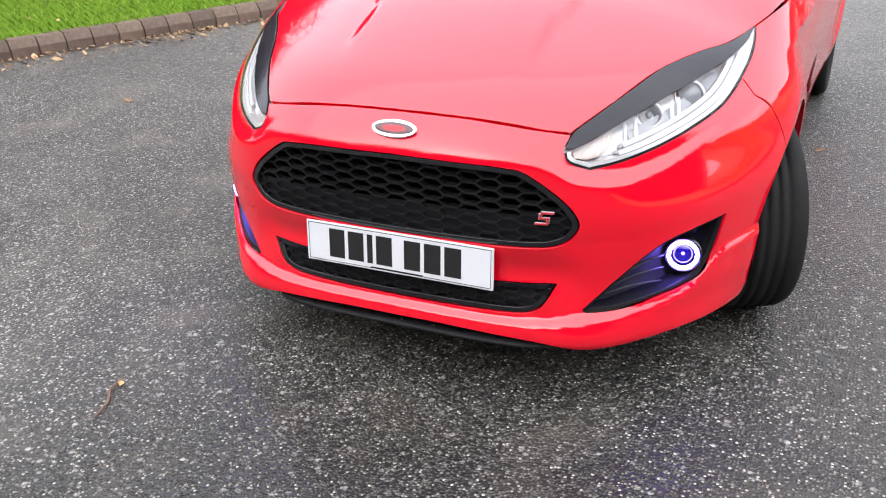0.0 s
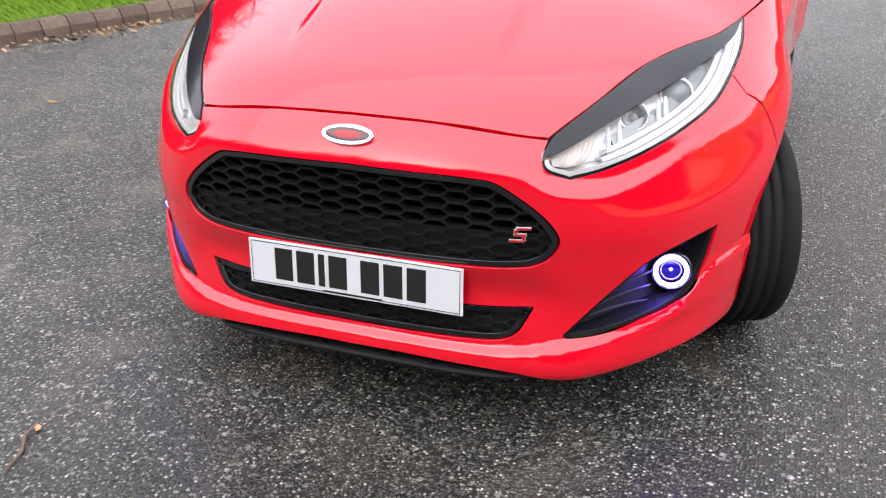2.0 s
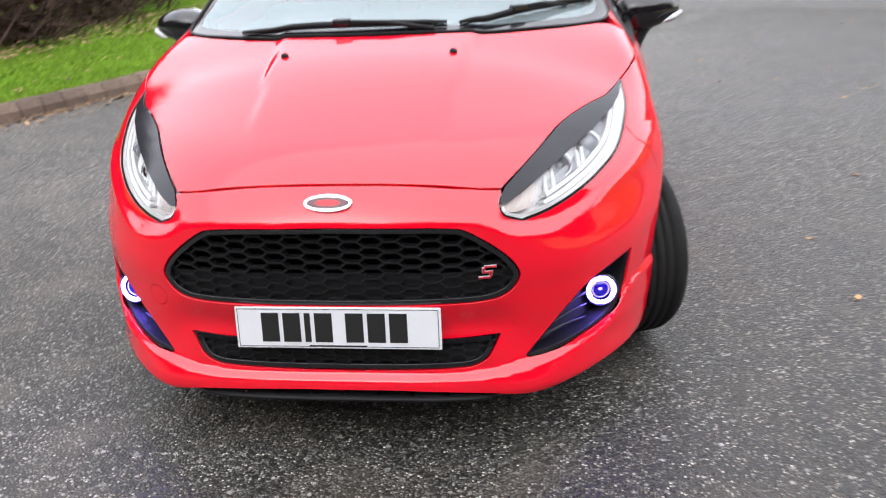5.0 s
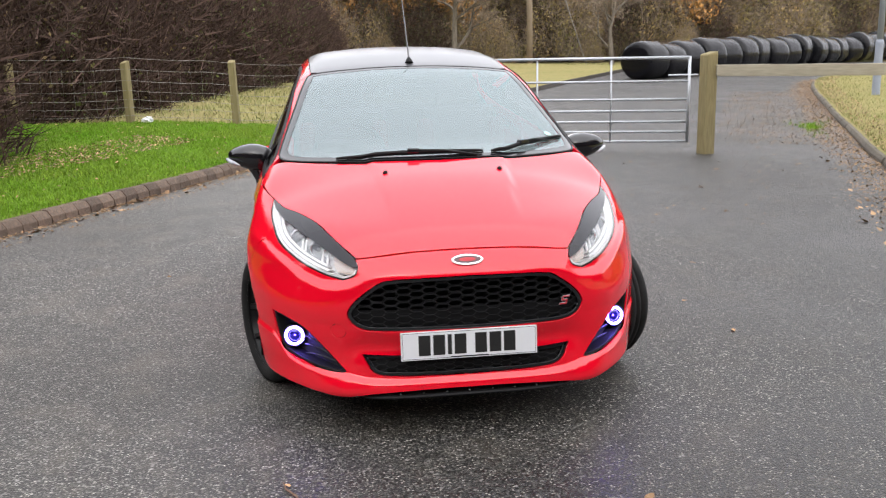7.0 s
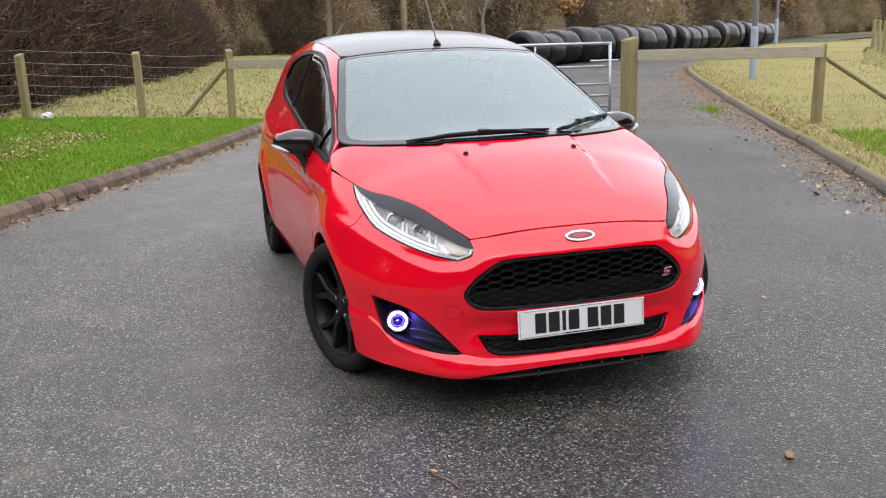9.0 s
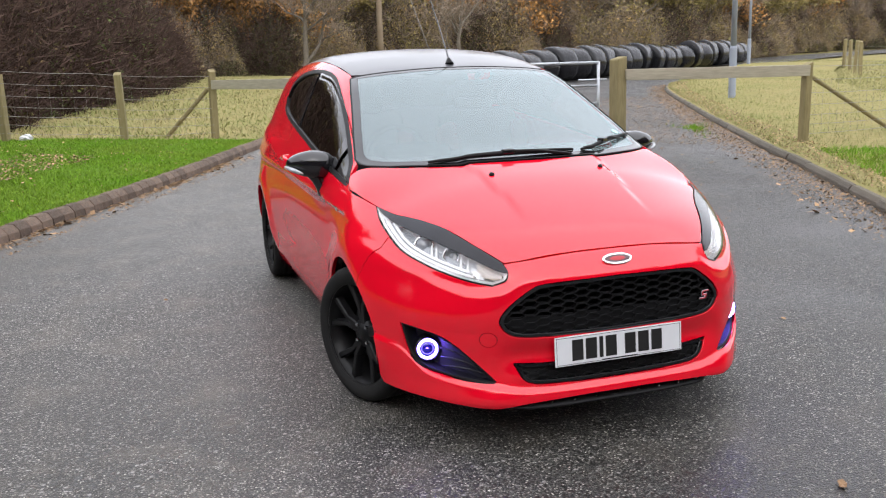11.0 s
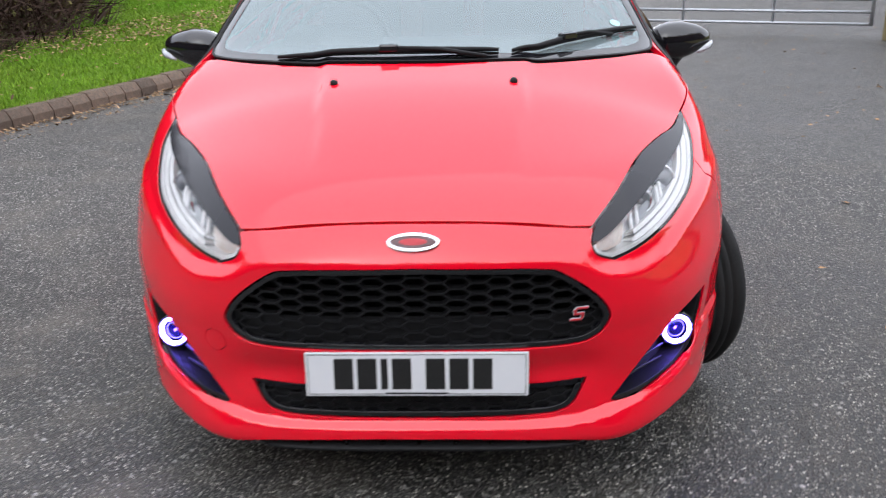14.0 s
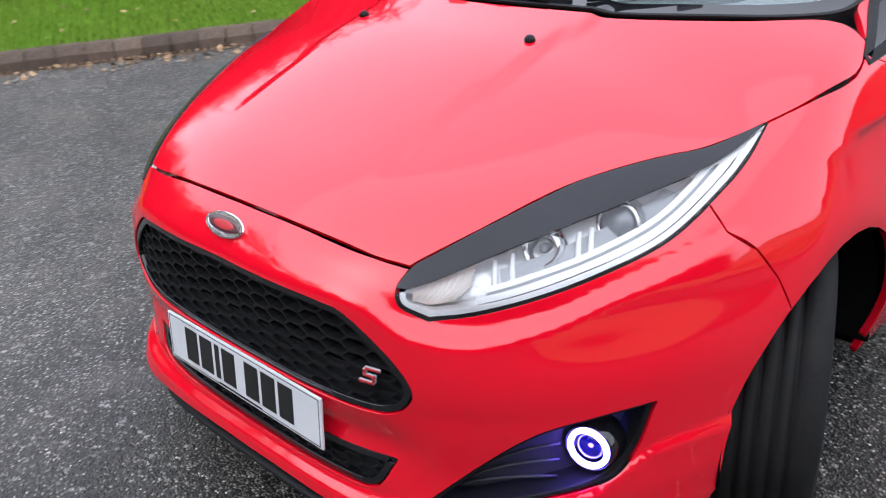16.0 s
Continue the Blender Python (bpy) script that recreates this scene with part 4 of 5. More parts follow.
def oval(rx, rz, profile, mat, name, parent=badge):
    bm = bmesh.new()
    rings = []
    for k in range(40):
        a = 2 * math.pi * k / 40
        rings.append([bm.verts.new(o + u * (rx + d) * math.cos(a) + v * (rz + d) * math.sin(a) + nrm * h) for d, h in profile])
    for k in range(40):
        a, b = rings[k], rings[(k + 1) % 40]
        for i in range(len(profile) - 1):
            bm.faces.new((a[i], a[i + 1], b[i + 1], b[i]))
    bm.faces.new([r[-1] for r in rings])
    return part(name, bm, mat, parent, smooth=False)


oval(.062, .0245, [(0, -.006), (0, .004), (-.002, .006), (-.009, .006), (-.011, .004)], chrome, "rim")
oval(.0505, .0135, [(.001, .003), (0, .0052), (-.004, .0062)], badge_dark, "face")
oval(.032, .0085, [(.001, .005), (0, .0066), (-.004, .0072)], badge_red, "emblem_shape")

# number plate: white, with plain dark bars
plate = new("number_plate")
plate.parent = car
plate["label"] = "white number plate with plain dark bars"
plate.matrix_basis = pose(0, .0005, .379, -4.5, 0, 0)
part("plate_board", box((.534, .006, .112), (0, 0, 0), bevel=.0028), plate_white, plate)
x = -.198
for w in (.046, .046, .016, .046, 0, .046, .046, .046):
    if w:
        part("bar", box((w, .0012, .079), (x + w / 2, -.0034, .001), bevel=.0004, seg=1), plate_ink, plate)
        x += w + .0105
    else:
        x += .024
for x, z, w, h in ((0, .0505, .520, .0014), (0, -.0505, .520, .0014), (-.2600, 0, .0014, .1024), (.2600, 0, .0014, .1024)):
    part("border_line", box((w, .0008, h), (x, -.0032, z)), plastic, plate)
part("small_bar", box((.15, .001, .0035), (0, -.0034, -.0485)), plastic, plate)

# fog lamps with glowing rings
for flip in (False, True):
    s = -1 if flip else 1
    fog = new("fog_lamp")
    fog.parent = car
    fog["label"] = "round fog lamp with a glowing blue-white ring"
    panel("pocket", chart_front, fog_uv, fog_plastic, fog, "black moulded fog lamp surround", gap=.02, edge=.0, lift=-.066, draw=-.004, mirror=flip)
    panel("pocket_rim", chart_front, shrink(resample(fog_uv, .012), .001), plastic, fog, holes=[shrink(resample(fog_uv, .012), .006)], gap=.02, edge=.066, lift=-.006, draw=0, mirror=flip)
    for k in range(4):
        t = np.linspace(0, 1, 7)
        xs = .50 + .035 * k * .4 + (.128 - .012 * k) * t
        zs = .292 + .020 * k + (.012 + .016 * k) * t + .010 * np.sin(t * 3)
        p = by_front(xs, zs)
        p[:, 1] += .046 + .014 * t
        part("slat", tube([tuple(q * (s, 1, 1)) for q in p], [.0035] * 6 + [.002], 6), fog_plastic, fog, smooth=True)
    way = Vector((s * .20, -1, .05)).normalized()
    c = (s * .671, .272, .368)
    part("halo_ring", lathe([(.0300, .002), (.0308, .006), (.0350, .0085), (.0390, .006), (.0398, .001), (.0300, .0)], way, c, 40, True), halo, fog, "glowing blue-white ring", smooth=True)
    part("lamp_body", lathe([(.0430, .005), (.046, .003), (.050, -.05), (.0425, -.05), (.0425, .0)], way, c, 40, True), gloss_black, fog, smooth=True)
    part("fog_lens", lathe([(.028 * math.sin(a), .013 * math.cos(a) - .008) for a in np.linspace(0, math.pi / 2, 7)] + [(.0292, -.03)], way, c, 32), projector_glow, fog, "domed blue-lit lens", smooth=True)
    bulb = bpy.data.lights.new("fog_bulb", "POINT")
    bulb.energy, bulb.color, bulb.shadow_soft_size = .45, (.19, .08, 1.0), .010
    lit = new("fog_bulb", bulb)
    lit.parent = fog
    lit.location = Vector(c) + way * .036

# front splitter
bm = bmesh.new()
rows = []
for t in np.linspace(-1, 1, 33):
    x = .46 * t
    y = -.008 + .62 * (abs(x) / .86) ** 4 + .05 * step(abs(t), .8, 1.0)
    rows.append([bm.verts.new((x, y + dy, z)) for dy, z in ((.16, .180), (.02, .183), (.0, .180), (-.003, .175), (.0, .170), (.16, .168))])
for a, b in zip(rows, rows[1:]):
    for i in range(5):
        bm.faces.new((a[i], a[i + 1], b[i + 1], b[i]))
splitter = part("splitter", bm, plastic, car, "thin black splitter lip", smooth=True)
for k in range(9):
    x = -.36 + .09 * k
    y = -.004 + .62 * (abs(x) / .86) ** 4
    part("bolt", lathe([(0, .004), (.004, .004), (.006, 0), (.006, -.004), (0, -.004)], (0, 0, 1), (x, y + .012, .184), 8), gloss_black, splitter)

# tow-eye cover on the bumper's right
panel("tow_eye_cover", chart_front, tow_ring, red, bumper, gap=.01, edge=.006, lift=-.0004, draw=.0)
panel("tow_eye_backing", chart_front, tow_ring, dark, bumper, gap=.01, edge=0, lift=-.007, draw=-.006)

# washer jets, scuttle, wipers, aerial
for x in (-.253, .253):
    p = by_top(x, .632)
    part("washer_jet", lathe([(0, .012), (.006, .011), (.011, .006), (.012, -.004), (0, -.004)], (0, -.25, 1), tuple(p), 14), plastic, car, smooth=True)
scuttle_line = np.vstack([cowl_edge[::-1][:, :2], spline([(.76, 1.05), (.70, 1.03), (.55, .935), (.35, .835), (.15, .79), (0, .78)], 6)])
panel("scuttle", chart_top, mirrored(scuttle_line), plastic, car, "black scuttle below the windscreen", gap=.03, edge=.02, lift=-.014)
border = to_top(np.array([(*p, 0) for p in mirrored(screen_half)]))
panel("screen_border", chart_top, border, gloss_black, windscreen, "black printed glass border", holes=[shrink(resample(border, .02), .042)], gap=.03, edge=0, lift=.0012)
panel("screen_seal", chart_top, shrink(resample(border, .02), -.004), plastic, windscreen, holes=[shrink(resample(border, .02), .006)], gap=.03, edge=.006, lift=.003)

panel("sensor_patch", chart_top, mirrored([(0, 1.765), (.20, 1.762), (.155, 1.715), (.10, 1.690), (0, 1.685)]), gloss_black, windscreen, "dark dotted patch behind the mirror mount", gap=.03, edge=0, lift=-.006)


def wiper(path, clip):
    w = new("wiper")
    w.parent = car
    xs = spline(path, 6)
    p = by_top(xs[:, 0], xs[:, 1])
    n = len(p)
    blade = [tuple(q + np.array([0, -.006, .012 + .006 * math.sin(math.pi * i / (n - 1))])) for i, q in enumerate(p)]
    part("blade", tube(blade, [.005 + .005 * math.sin(math.pi * (i + .4) / n) for i in range(n)], 8), plastic, w, smooth=True)
    part("rubber", tube([(a, b + .004, c - .010) for a, b, c in blade], .003, 5), rubber, w)
    c = by_top(*clip)
    a = by_top(clip[0] + .29, clip[1] - .012) if clip[0] < .2 else by_top(clip[0] + .15, clip[1] + .113)
    part("arm", tube([tuple(c + np.array([-.02, -.008, .026])) if clip[0] < .2 else tuple(c + np.array([0, -.008, .026])), tuple((c + a) / 2 + np.array([0, -.012, .024])), tuple(a + np.array([0, -.012, .004]))], [.006, .007, .007], 8), plastic, w, smooth=True)
    part("clip", box((.055, .030, .022), tuple(c + np.array([0, -.006, .024])), Euler((0, 0, 0 if clip[0] < .2 else .66)).to_matrix(), .005), gloss_black, w)


wiper([(-.455, .872), (-.28, .826), (-.11, .803), (.06, .803), (.215, .822)], (-.11, .803))
wiper([(.255, .822), (.34, .875), (.43, .945), (.55, 1.035), (.665, 1.125)], (.43, .945))
aerial = new("aerial")
aerial.parent = car
part("aerial_base", lathe([(0, .03), (.008, .028), (.012, .02), (.022, .002), (.024, -.006), (0, -.006)], (0, .35, 1), (0, 1.862, 1.408), 16), plastic, aerial, smooth=True)
part("rod", tube([(0, 1.87, 1.43), (0, 2.02, 1.61), (0, 2.20, 1.80)], [.0042, .0036, .0028], 6), aerial_grey, aerial)

# door mirrors
for s in (-1, 1):
    mirror = new("door_mirror")
    mirror.parent = car
    mirror["label"] = "gloss black door mirror with a clear indicator strip"
    bm = bmesh.new()
    bmesh.ops.create_uvsphere(bm, u_segments=32, v_segments=18, radius=1)
    for vert in bm.verts:
        x, y, z = (math.copysign(abs(v) ** .78, v) for v in vert.co)
        flat = .35 if y > 0 else 1.0
        taper = 1 - .30 * max(0, x)
        vert.co = (s * (.870 + .112 * x), 1.405 + .082 * y * flat * taper + .02 * x, .968 + .066 * z * taper + .012 * x * (1 if z < 0 else .2))
    part("mirror_cap", bm, gloss_black, mirror, smooth=True)
    bm = bmesh.new()
    bmesh.ops.create_uvsphere(bm, u_segments=28, v_segments=10, radius=1)
    for vert in bm.verts:
        x, y, z = vert.co
        vert.co = (s * (.870 + .112 * x), 1.440 + .006 * y, .966 + .064 * z * (1 - .25 * max(0, x)))
    part("mirror_glass", bm, chrome, mirror, smooth=True)
    line = [(s * (.930 + .058 * math.sin(a)), 1.415 - .080 * math.cos(a) + .02 * math.sin(a), .938 + .022 * math.sin(a)) for a in np.linspace(-.2, 1.45, 9)]
    part("indicator_strip", tube(line, [.003, .006, .009, .011, .011, .010, .009, .007, .004], 8), indicator, mirror, "clear indicator strip", smooth=True)
    arm = [(s * .812, 1.385, .825), (s * .820, 1.385, .860), (s * .838, 1.392, .900), (s * .862, 1.40, .945)]
    part("mirror_arm", tube(arm, [.034, .032, .034, .045], 14), gloss_black, mirror, smooth=True)

# side glass trim, pillar, deflector, small badge, handles
pillar_line = to_side(pts3([(2.40, 1.052), (2.50, 1.062), (2.50, 1.376), (2.38, 1.378)], "yz"))
for flip in (False, True):
    s = -1 if flip else 1
    panel("window_seal", chart_side, shrink(resample(window_uv, .03), -.003), plastic, car, "black window seal", holes=[shrink(resample(window_uv, .03), .016)], gap=.04, edge=.01, lift=.002, draw=0, mirror=flip)
    panel("door_pillar", chart_side, pillar_line, gloss_black, car, gap=.05, edge=.004, lift=-.004, mirror=flip)
    line = spline(pts3([(1.22, 1.06), (1.45, 1.17), (1.75, 1.285), (2.0, 1.345), (2.3, 1.37)], "yz"), 5)
    nr = skin_normal(line)
    bm = bmesh.new()
    rows = [[bm.verts.new((p + q * (.004 + .018 * k) - np.array([0, 0, .045 * k])) * (s, 1, 1)) for k in (0, .5, 1)] for p, q in zip(line, nr)]
    for a, b in zip(rows, rows[1:]):
        for i in range(2):
            bm.faces.new((a[i], a[i + 1], b[i + 1], b[i]))
    bmesh.ops.solidify(bm, geom=bm.faces, thickness=.003)
    part("wind_deflector", bm, gloss_black, car, "dark smoked wind deflector", smooth=True)
    quad = to_side(pts3([(1.245, .950), (1.30, .956), (1.33, 1.095), (1.245, 1.055)], "yz"))
    panel("quarter_post", chart_side, quad, gloss_black, car, gap=.03, edge=.004, lift=.001, mirror=flip)
    o = by_side(1.041, .806) * (s, 1, 1)
    part("wing_badge", box((.004, .045, .016), tuple(o + np.array([s * .002, 0, 0])), Euler((0, 0, 0)).to_matrix(), .0015), chrome, car, "small chrome badge")
    h = by_side(2.28, .90) * (s, 1, 1)
    part("door_handle", tube([tuple(h + np.array([-s * .005, -.10, 0])), tuple(h + np.array([s * .03, -.08, .004])), tuple(h + np.array([s * .034, .06, .008])), tuple(h + np.array([-s * .005, .09, .008]))], [.012, .014, .014, .012], 8), red, car, smooth=True)

# the cabin
part("dashboard", box((1.26, .50, .20), (0, 1.32, .88), bevel=.07, seg=4), cloth, car, "dark dashboard", smooth=True)
part("instrument_hood", box((.34, .22, .08), (-.36, 1.42, .99), bevel=.035, seg=4), cloth, car, smooth=True)
wheel_way = Vector((0, -.9, .42)).normalized()
steering = new("steering_wheel")
steering.parent = car
part("wheel_rim", lathe([(.185 + .014 * math.cos(a), .014 * math.sin(a)) for a in np.linspace(0, 2 * math.pi, 13)[:-1]], wheel_way, (-.36, 1.62, .93), 36, True), plastic, steering, smooth=True)
part("wheel_boss", lathe([(0, .03), (.05, .025), (.065, 0), (0, -.02)], wheel_way, (-.36, 1.62, .93), 20), plastic, steering, smooth=True)
for a in (0, math.pi, -math.pi / 2):
    up = wheel_way.cross(Vector((1, 0, 0))).normalized()
    d = Vector((1, 0, 0)) * math.cos(a) + up * math.sin(a)
    part("wheel_spoke", tube([Vector((-.36, 1.62, .93)) + d * .05, Vector((-.36, 1.62, .93)) + d * .182], .014, 6), plastic, steering)
for x in (-.36, .36):
    seat = new("front_seat")
    seat.parent = car
    seat["label"] = "dark cloth front seat with red bolsters"
    part("cushion", box((.50, .50, .16), (x, 2.02, .50), bevel=.06, seg=3), cloth, seat, smooth=True)
    part("backrest", box((.48, .16, .62), (x, 2.33, .83), Euler((-.32, 0, 0)).to_matrix(), .07, 3), cloth, seat, smooth=True)
    for d in (-.22, .22):
        part("bolster", box((.09, .20, .50), (x + d, 2.28, .80), Euler((-.32, 0, 0)).to_matrix(), .04, 3), cloth_red, seat, smooth=True)
    part("headrest", box((.26, .10, .17), (x, 2.46, 1.21), Euler((-.25, 0, 0)).to_matrix(), .045, 3), cloth, seat, smooth=True)
part("rear_bench", box((1.2, .30, .60), (0, 3.05, .80), Euler((-.3, 0, 0)).to_matrix(), .08, 3), cloth, car, smooth=True)
part("rear_view_mirror", box((.22, .03, .065), (0, 1.62, 1.27), bevel=.012), plastic, car)
part("cabin_floor", box((1.3, 2.4, .04), (0, 2.2, .33)), cloth, car)
p = by_top(.60, 1.13)
part("screen_sticker", lathe([(0, .0006), (.018, .0006), (.018, 0), (0, 0)], tuple(skin_normal(p)), tuple(p + skin_normal(p) * .0015), 20), material("sticker_teal", (.25, .55, .52), .5, fine=(90, (.5, .7, .68), .4)), windscreen, "small round teal sticker")

# ---- kerbs: blocks laid end to end ----
def kerb(name, line, length, first, last, tall, into, label, mat=kerb_mat, wide=.14):
    root = tagged(new(name), label, kind="structure")
    # upright face, splayed upper edge, flat top
    bm = bmesh.new()
    outline = ((-.5, -.5), (-.44, .20), (-.16, .44), (-.06, .5), (.5, .5), (.5, -.5))
    ends = [[bm.verts.new((x, y, z)) for y, z in outline] for x in (-.5, .5)]
    for k in range(6):
        bm.faces.new((ends[0][k], ends[0][(k + 1) % 6], ends[1][(k + 1) % 6], ends[1][k]))
    bm.faces.new(ends[0])
    bm.faces.new(ends[1][::-1])
    bmesh.ops.recalc_face_normals(bm, faces=bm.faces)
    bmesh.ops.bevel(bm, geom=[e for e in bm.edges], offset=.022, segments=1, affect="EDGES")
    me = bpy.data.meshes.new("kerb_block")
    bm.to_mesh(me)
    bm.free()
    me.materials.append(mat)
    rnd = random.Random(7)
    s, p, w = along(line, length)
    for q, d in zip(p, w):
        if not first < q[1] < last:
            continue
        b = new("kerb_block", me)
        b.parent = root
        side = Vector((-d[1], d[0], 0)) * into
        z = float(rise(q[0], q[1]))
        m = Matrix(((d[0], side.x, 0, q[0] + side.x * .065), (d[1], side.y, 0, q[1] + side.y * .065), (0, 0, 1, z + tall / 2 - .03 + rnd.uniform(-.004, .004)), (0, 0, 0, 1)))
        b.matrix_basis = m @ Matrix.Rotation(rnd.uniform(-.012, .012), 4, "Z") @ Matrix.Diagonal((length * (rnd.uniform(.95, .97) if length < .2 else .985), wide, tall + .06, 1))
    # dark bed in the joints
    verts, faces = [], []
    k = 0
    for q, d in zip(p, w):
        side = np.array([-d[1], d[0]]) * into
        z = float(rise(q[0], q[1]))
        for off, h in ((.030, -.03), (.062, tall - .016), (.115, tall - .010)):
            verts.append((*(q + side * off), z + h))
    for i in range(len(p) - 1):
        for j in range(2):
            a = i * 3 + j
            faces.append((a, a + 1, a + 4, a + 3))
    raw("kerb_bed", verts, faces, mortar, root, smooth=False)
    return root


kerb("kerb_left", KERB_LEFT, .185, -2.5, 16, .125, 1, "low weathered brown kerb of short blocks")
kerb("kerb_right", KERB_RIGHT, .90, -1, 30, .085, -1, "low mossy concrete kerb edging the track", kerb_grey, .085)


# ---- fences and the gate ----
def ground_z(x, y, extra=0.0):
    return float(rise(x, y)) + extra


def post_mesh(tall, half, seed):
    rnd = random.Random(seed)
    bm = box((half * 2, half * 2, tall + .3), (0, 0, tall / 2 - .15), bevel=half * .25, seg=2)
    for v in bm.verts:
        v.co.x += rnd.uniform(-.004, .004)
        v.co.y += rnd.uniform(-.004, .004)
        if v.co.z > tall - .05:
            v.co.z += .02 * (v.co.x / half)
    return bm


def wire_fence(name, posts, label, bases, tall=1.22, half=.05, strands=7):
    root = thing(name, label=label, category="fence")
    for i, ((x, y), base) in enumerate(zip(posts, bases)):
        ob = part("post", post_mesh(tall - (base - bases[-1]) * .8, half, i), wood, root)
        ob.matrix_basis = pose(x, y, ground_z(x, y, base), random.Random(i).uniform(-2, 2), random.Random(i + 9).uniform(-2, 2), 20 * i)
    spans = list(zip(posts, posts[1:], bases, bases[1:]))
    for k in range(strands):
        h = (.10, .23, .36, .50, .66, .84, 1.02)[k]
        pts = []
        for (x0, y0), (x1, y1), b0, b1 in spans:
            for t in np.arange(4) / 4:
                x, y = x0 + (x1 - x0) * t, y0 + (y1 - y0) * t
                pts.append((x, y - half, ground_z(x, y, b0 + (b1 - b0) * t * .6) + h - .03 * math.sin(math.pi * t)))
        x, y = posts[-1]
        pts.append((x, y - half, ground_z(x, y, bases[-1]) + h))
        part("wire", tube(pts, .0032, 5), wire_mat, root)
    bm = bmesh.new()
    for (x0, y0), (x1, y1), b0, b1 in spans:
        n = max(2, int(math.hypot(x1 - x0, y1 - y0) / .16))
        for j in range(1, n):
            x, y = x0 + (x1 - x0) * j / n, y0 + (y1 - y0) * j / n
            z = ground_z(x, y, b0 + (b1 - b0) * j / n)
            tube_into(bm, [(x, y - half, z + .10), (x, y - half, z + .84)], .0015, 3, False)
    ob = part("netting", bm, wire_mat, root)
    ob["kind"] = "stuff"
    return root


left_fence = wire_fence("wire_fence", [(-8.9, 12.9), (-7.1, 12.7), (-5.25, 12.5), (-3.42, 12.42), (-1.73, 12.42), (-.30, 13.0)], "stock wire fence on weathered round posts", (.34, .34, .34, .34, .21, .13), tall=1.12, half=.055)
part("brace", tube([(-1.08, 13.45, .15), (-.36, 13.03, .96)], .035, 8), wood, left_fence, "slanting wooden brace")
right_fence = wire_fence("wire_fence", [(7.21, 7.70), (10.2, 8.35), (13.1, 9.0), (15.9, 9.8)], "stock wire fence on weathered square posts", (.10,) * 4, half=.054, tall=1.06)
part("brace", tube([(7.30, 7.72, .98), (9.15, 8.12, .12)], .030, 8), wood, right_fence, "slanting wooden brace")
wire_fence("wire_fence", [(29.0, 31.4), (27.0, 28.8), (24.8, 26.1), (23.4, 24.3), (25.0, 23.9), (27.8, 23.2), (30.8, 22.6)], "distant stock fence across the pasture", (0,) * 7, half=.06, tall=1.2)

gate_post = thing("gate_post", (4.63, 8.29, ground_z(4.63, 8.29)), 15, "stout square weathered timber gate post", "post")
part("post", post_mesh(1.31, .085, 4), wood, gate_post)
hinge_post = thing("gate_post", (1.50, 9.48, ground_z(1.50, 9.48)), 5, "stout square weathered timber gate post", "post")
part("post", post_mesh(1.33, .085, 5), wood, hinge_post)


def rail(name, a, b, za, zb, label):
    ob = thing(name, label=label, category="rail")
    d = Vector((b[0] - a[0], b[1] - a[1], zb - za))
    bm = box((d.length, .045, .15), (0, 0, 0), bevel=.008)
    bmesh.ops.subdivide_edges(bm, edges=[e for e in bm.edges if e.calc_length() > 1], cuts=8)
    for v in bm.verts:
        v.co.z += .012 * noise.noise(Vector((v.co.x * 2, v.co.z * 9, 3)))
    p = part("board", bm, rail_wood, ob)
    p.matrix_basis = Matrix.Translation(((a[0] + b[0]) / 2, (a[1] + b[1]) / 2, (za + zb) / 2)) @ d.to_track_quat("X", "Z").to_matrix().to_4x4()
    return ob


rail("timber_rail", (4.70, 8.21), (7.21, 7.63), 1.085, 1.06, "broad grey weathered timber rail between posts")
rail("timber_rail", (-.30, 12.89), (1.50, 9.47), 1.03, 1.08, "broad grey weathered timber rail between posts")

gate = thing("field_gate", (4.50, 8.60, ground_z(4.5, 8.6)), 0, "galvanised tubular steel field gate, closed across the track", "gate")
ge = Vector((-2.88, .90, 0))
for k, h in enumerate((1.25, .94, .70, .545, .40, .265, .135)):
    part("bar", tube([(0, 0, h), tuple(ge + Vector((0, 0, h)))], .021 if k == 0 else .016, 10), galv, gate, smooth=True)
for t in (0, .34, .67, 1):
    q = ge * t
    part("upright", tube([tuple(q + Vector((0, 0, .12))), tuple(q + Vector((0, 0, 1.265)))], .021 if t in (0, 1) else .014, 10), galv, gate, smooth=True)
part("latch", tube([(.12, -.02, 1.02), (-.26, .08, 1.02)], .012, 8), galv, gate)


# ---- lamp posts, telegraph pole ----
def lamp_post(x, y, tall):
    ob = thing("lamp_post", (x, y, ground_z(x, y)), 0, "plain grey painted steel lamp post", "lamp post", "lamp posts by the track")
    part("shaft", tube([(0, 0, 1.25), (0, 0, tall)], [.068, .052], 14), lamp_steel, ob, smooth=True)
    part("base", lathe([(.0, 1.34), (.06, 1.34), (.088, 1.26), (.088, .02), (.10, 0), (.0, 0)], (0, 0, 1), sides=28), lamp_steel, ob)
    part("lantern", box((.16, .55, .10), (0, -.25, tall), bevel=.03), lamp_steel, ob)
    return ob


lamp_post(12.3, 16.4, 6.0)
lamp_post(28.1, 37.0, 6.0)
tele = thing("telegraph_pole", (10.2, 41.2, ground_z(10.2, 41.2)), 0, "brown wooden telegraph pole at the wood's edge", "pole")
part("pole", tube([(0, 0, -.2), (0, 0, 9)], [.15, .11], 12), pole_wood, tele, smooth=True)
part("stay", tube([(0, 0, 8), (2.4, -1.5, 0)], .02, 5), wire_mat, tele)


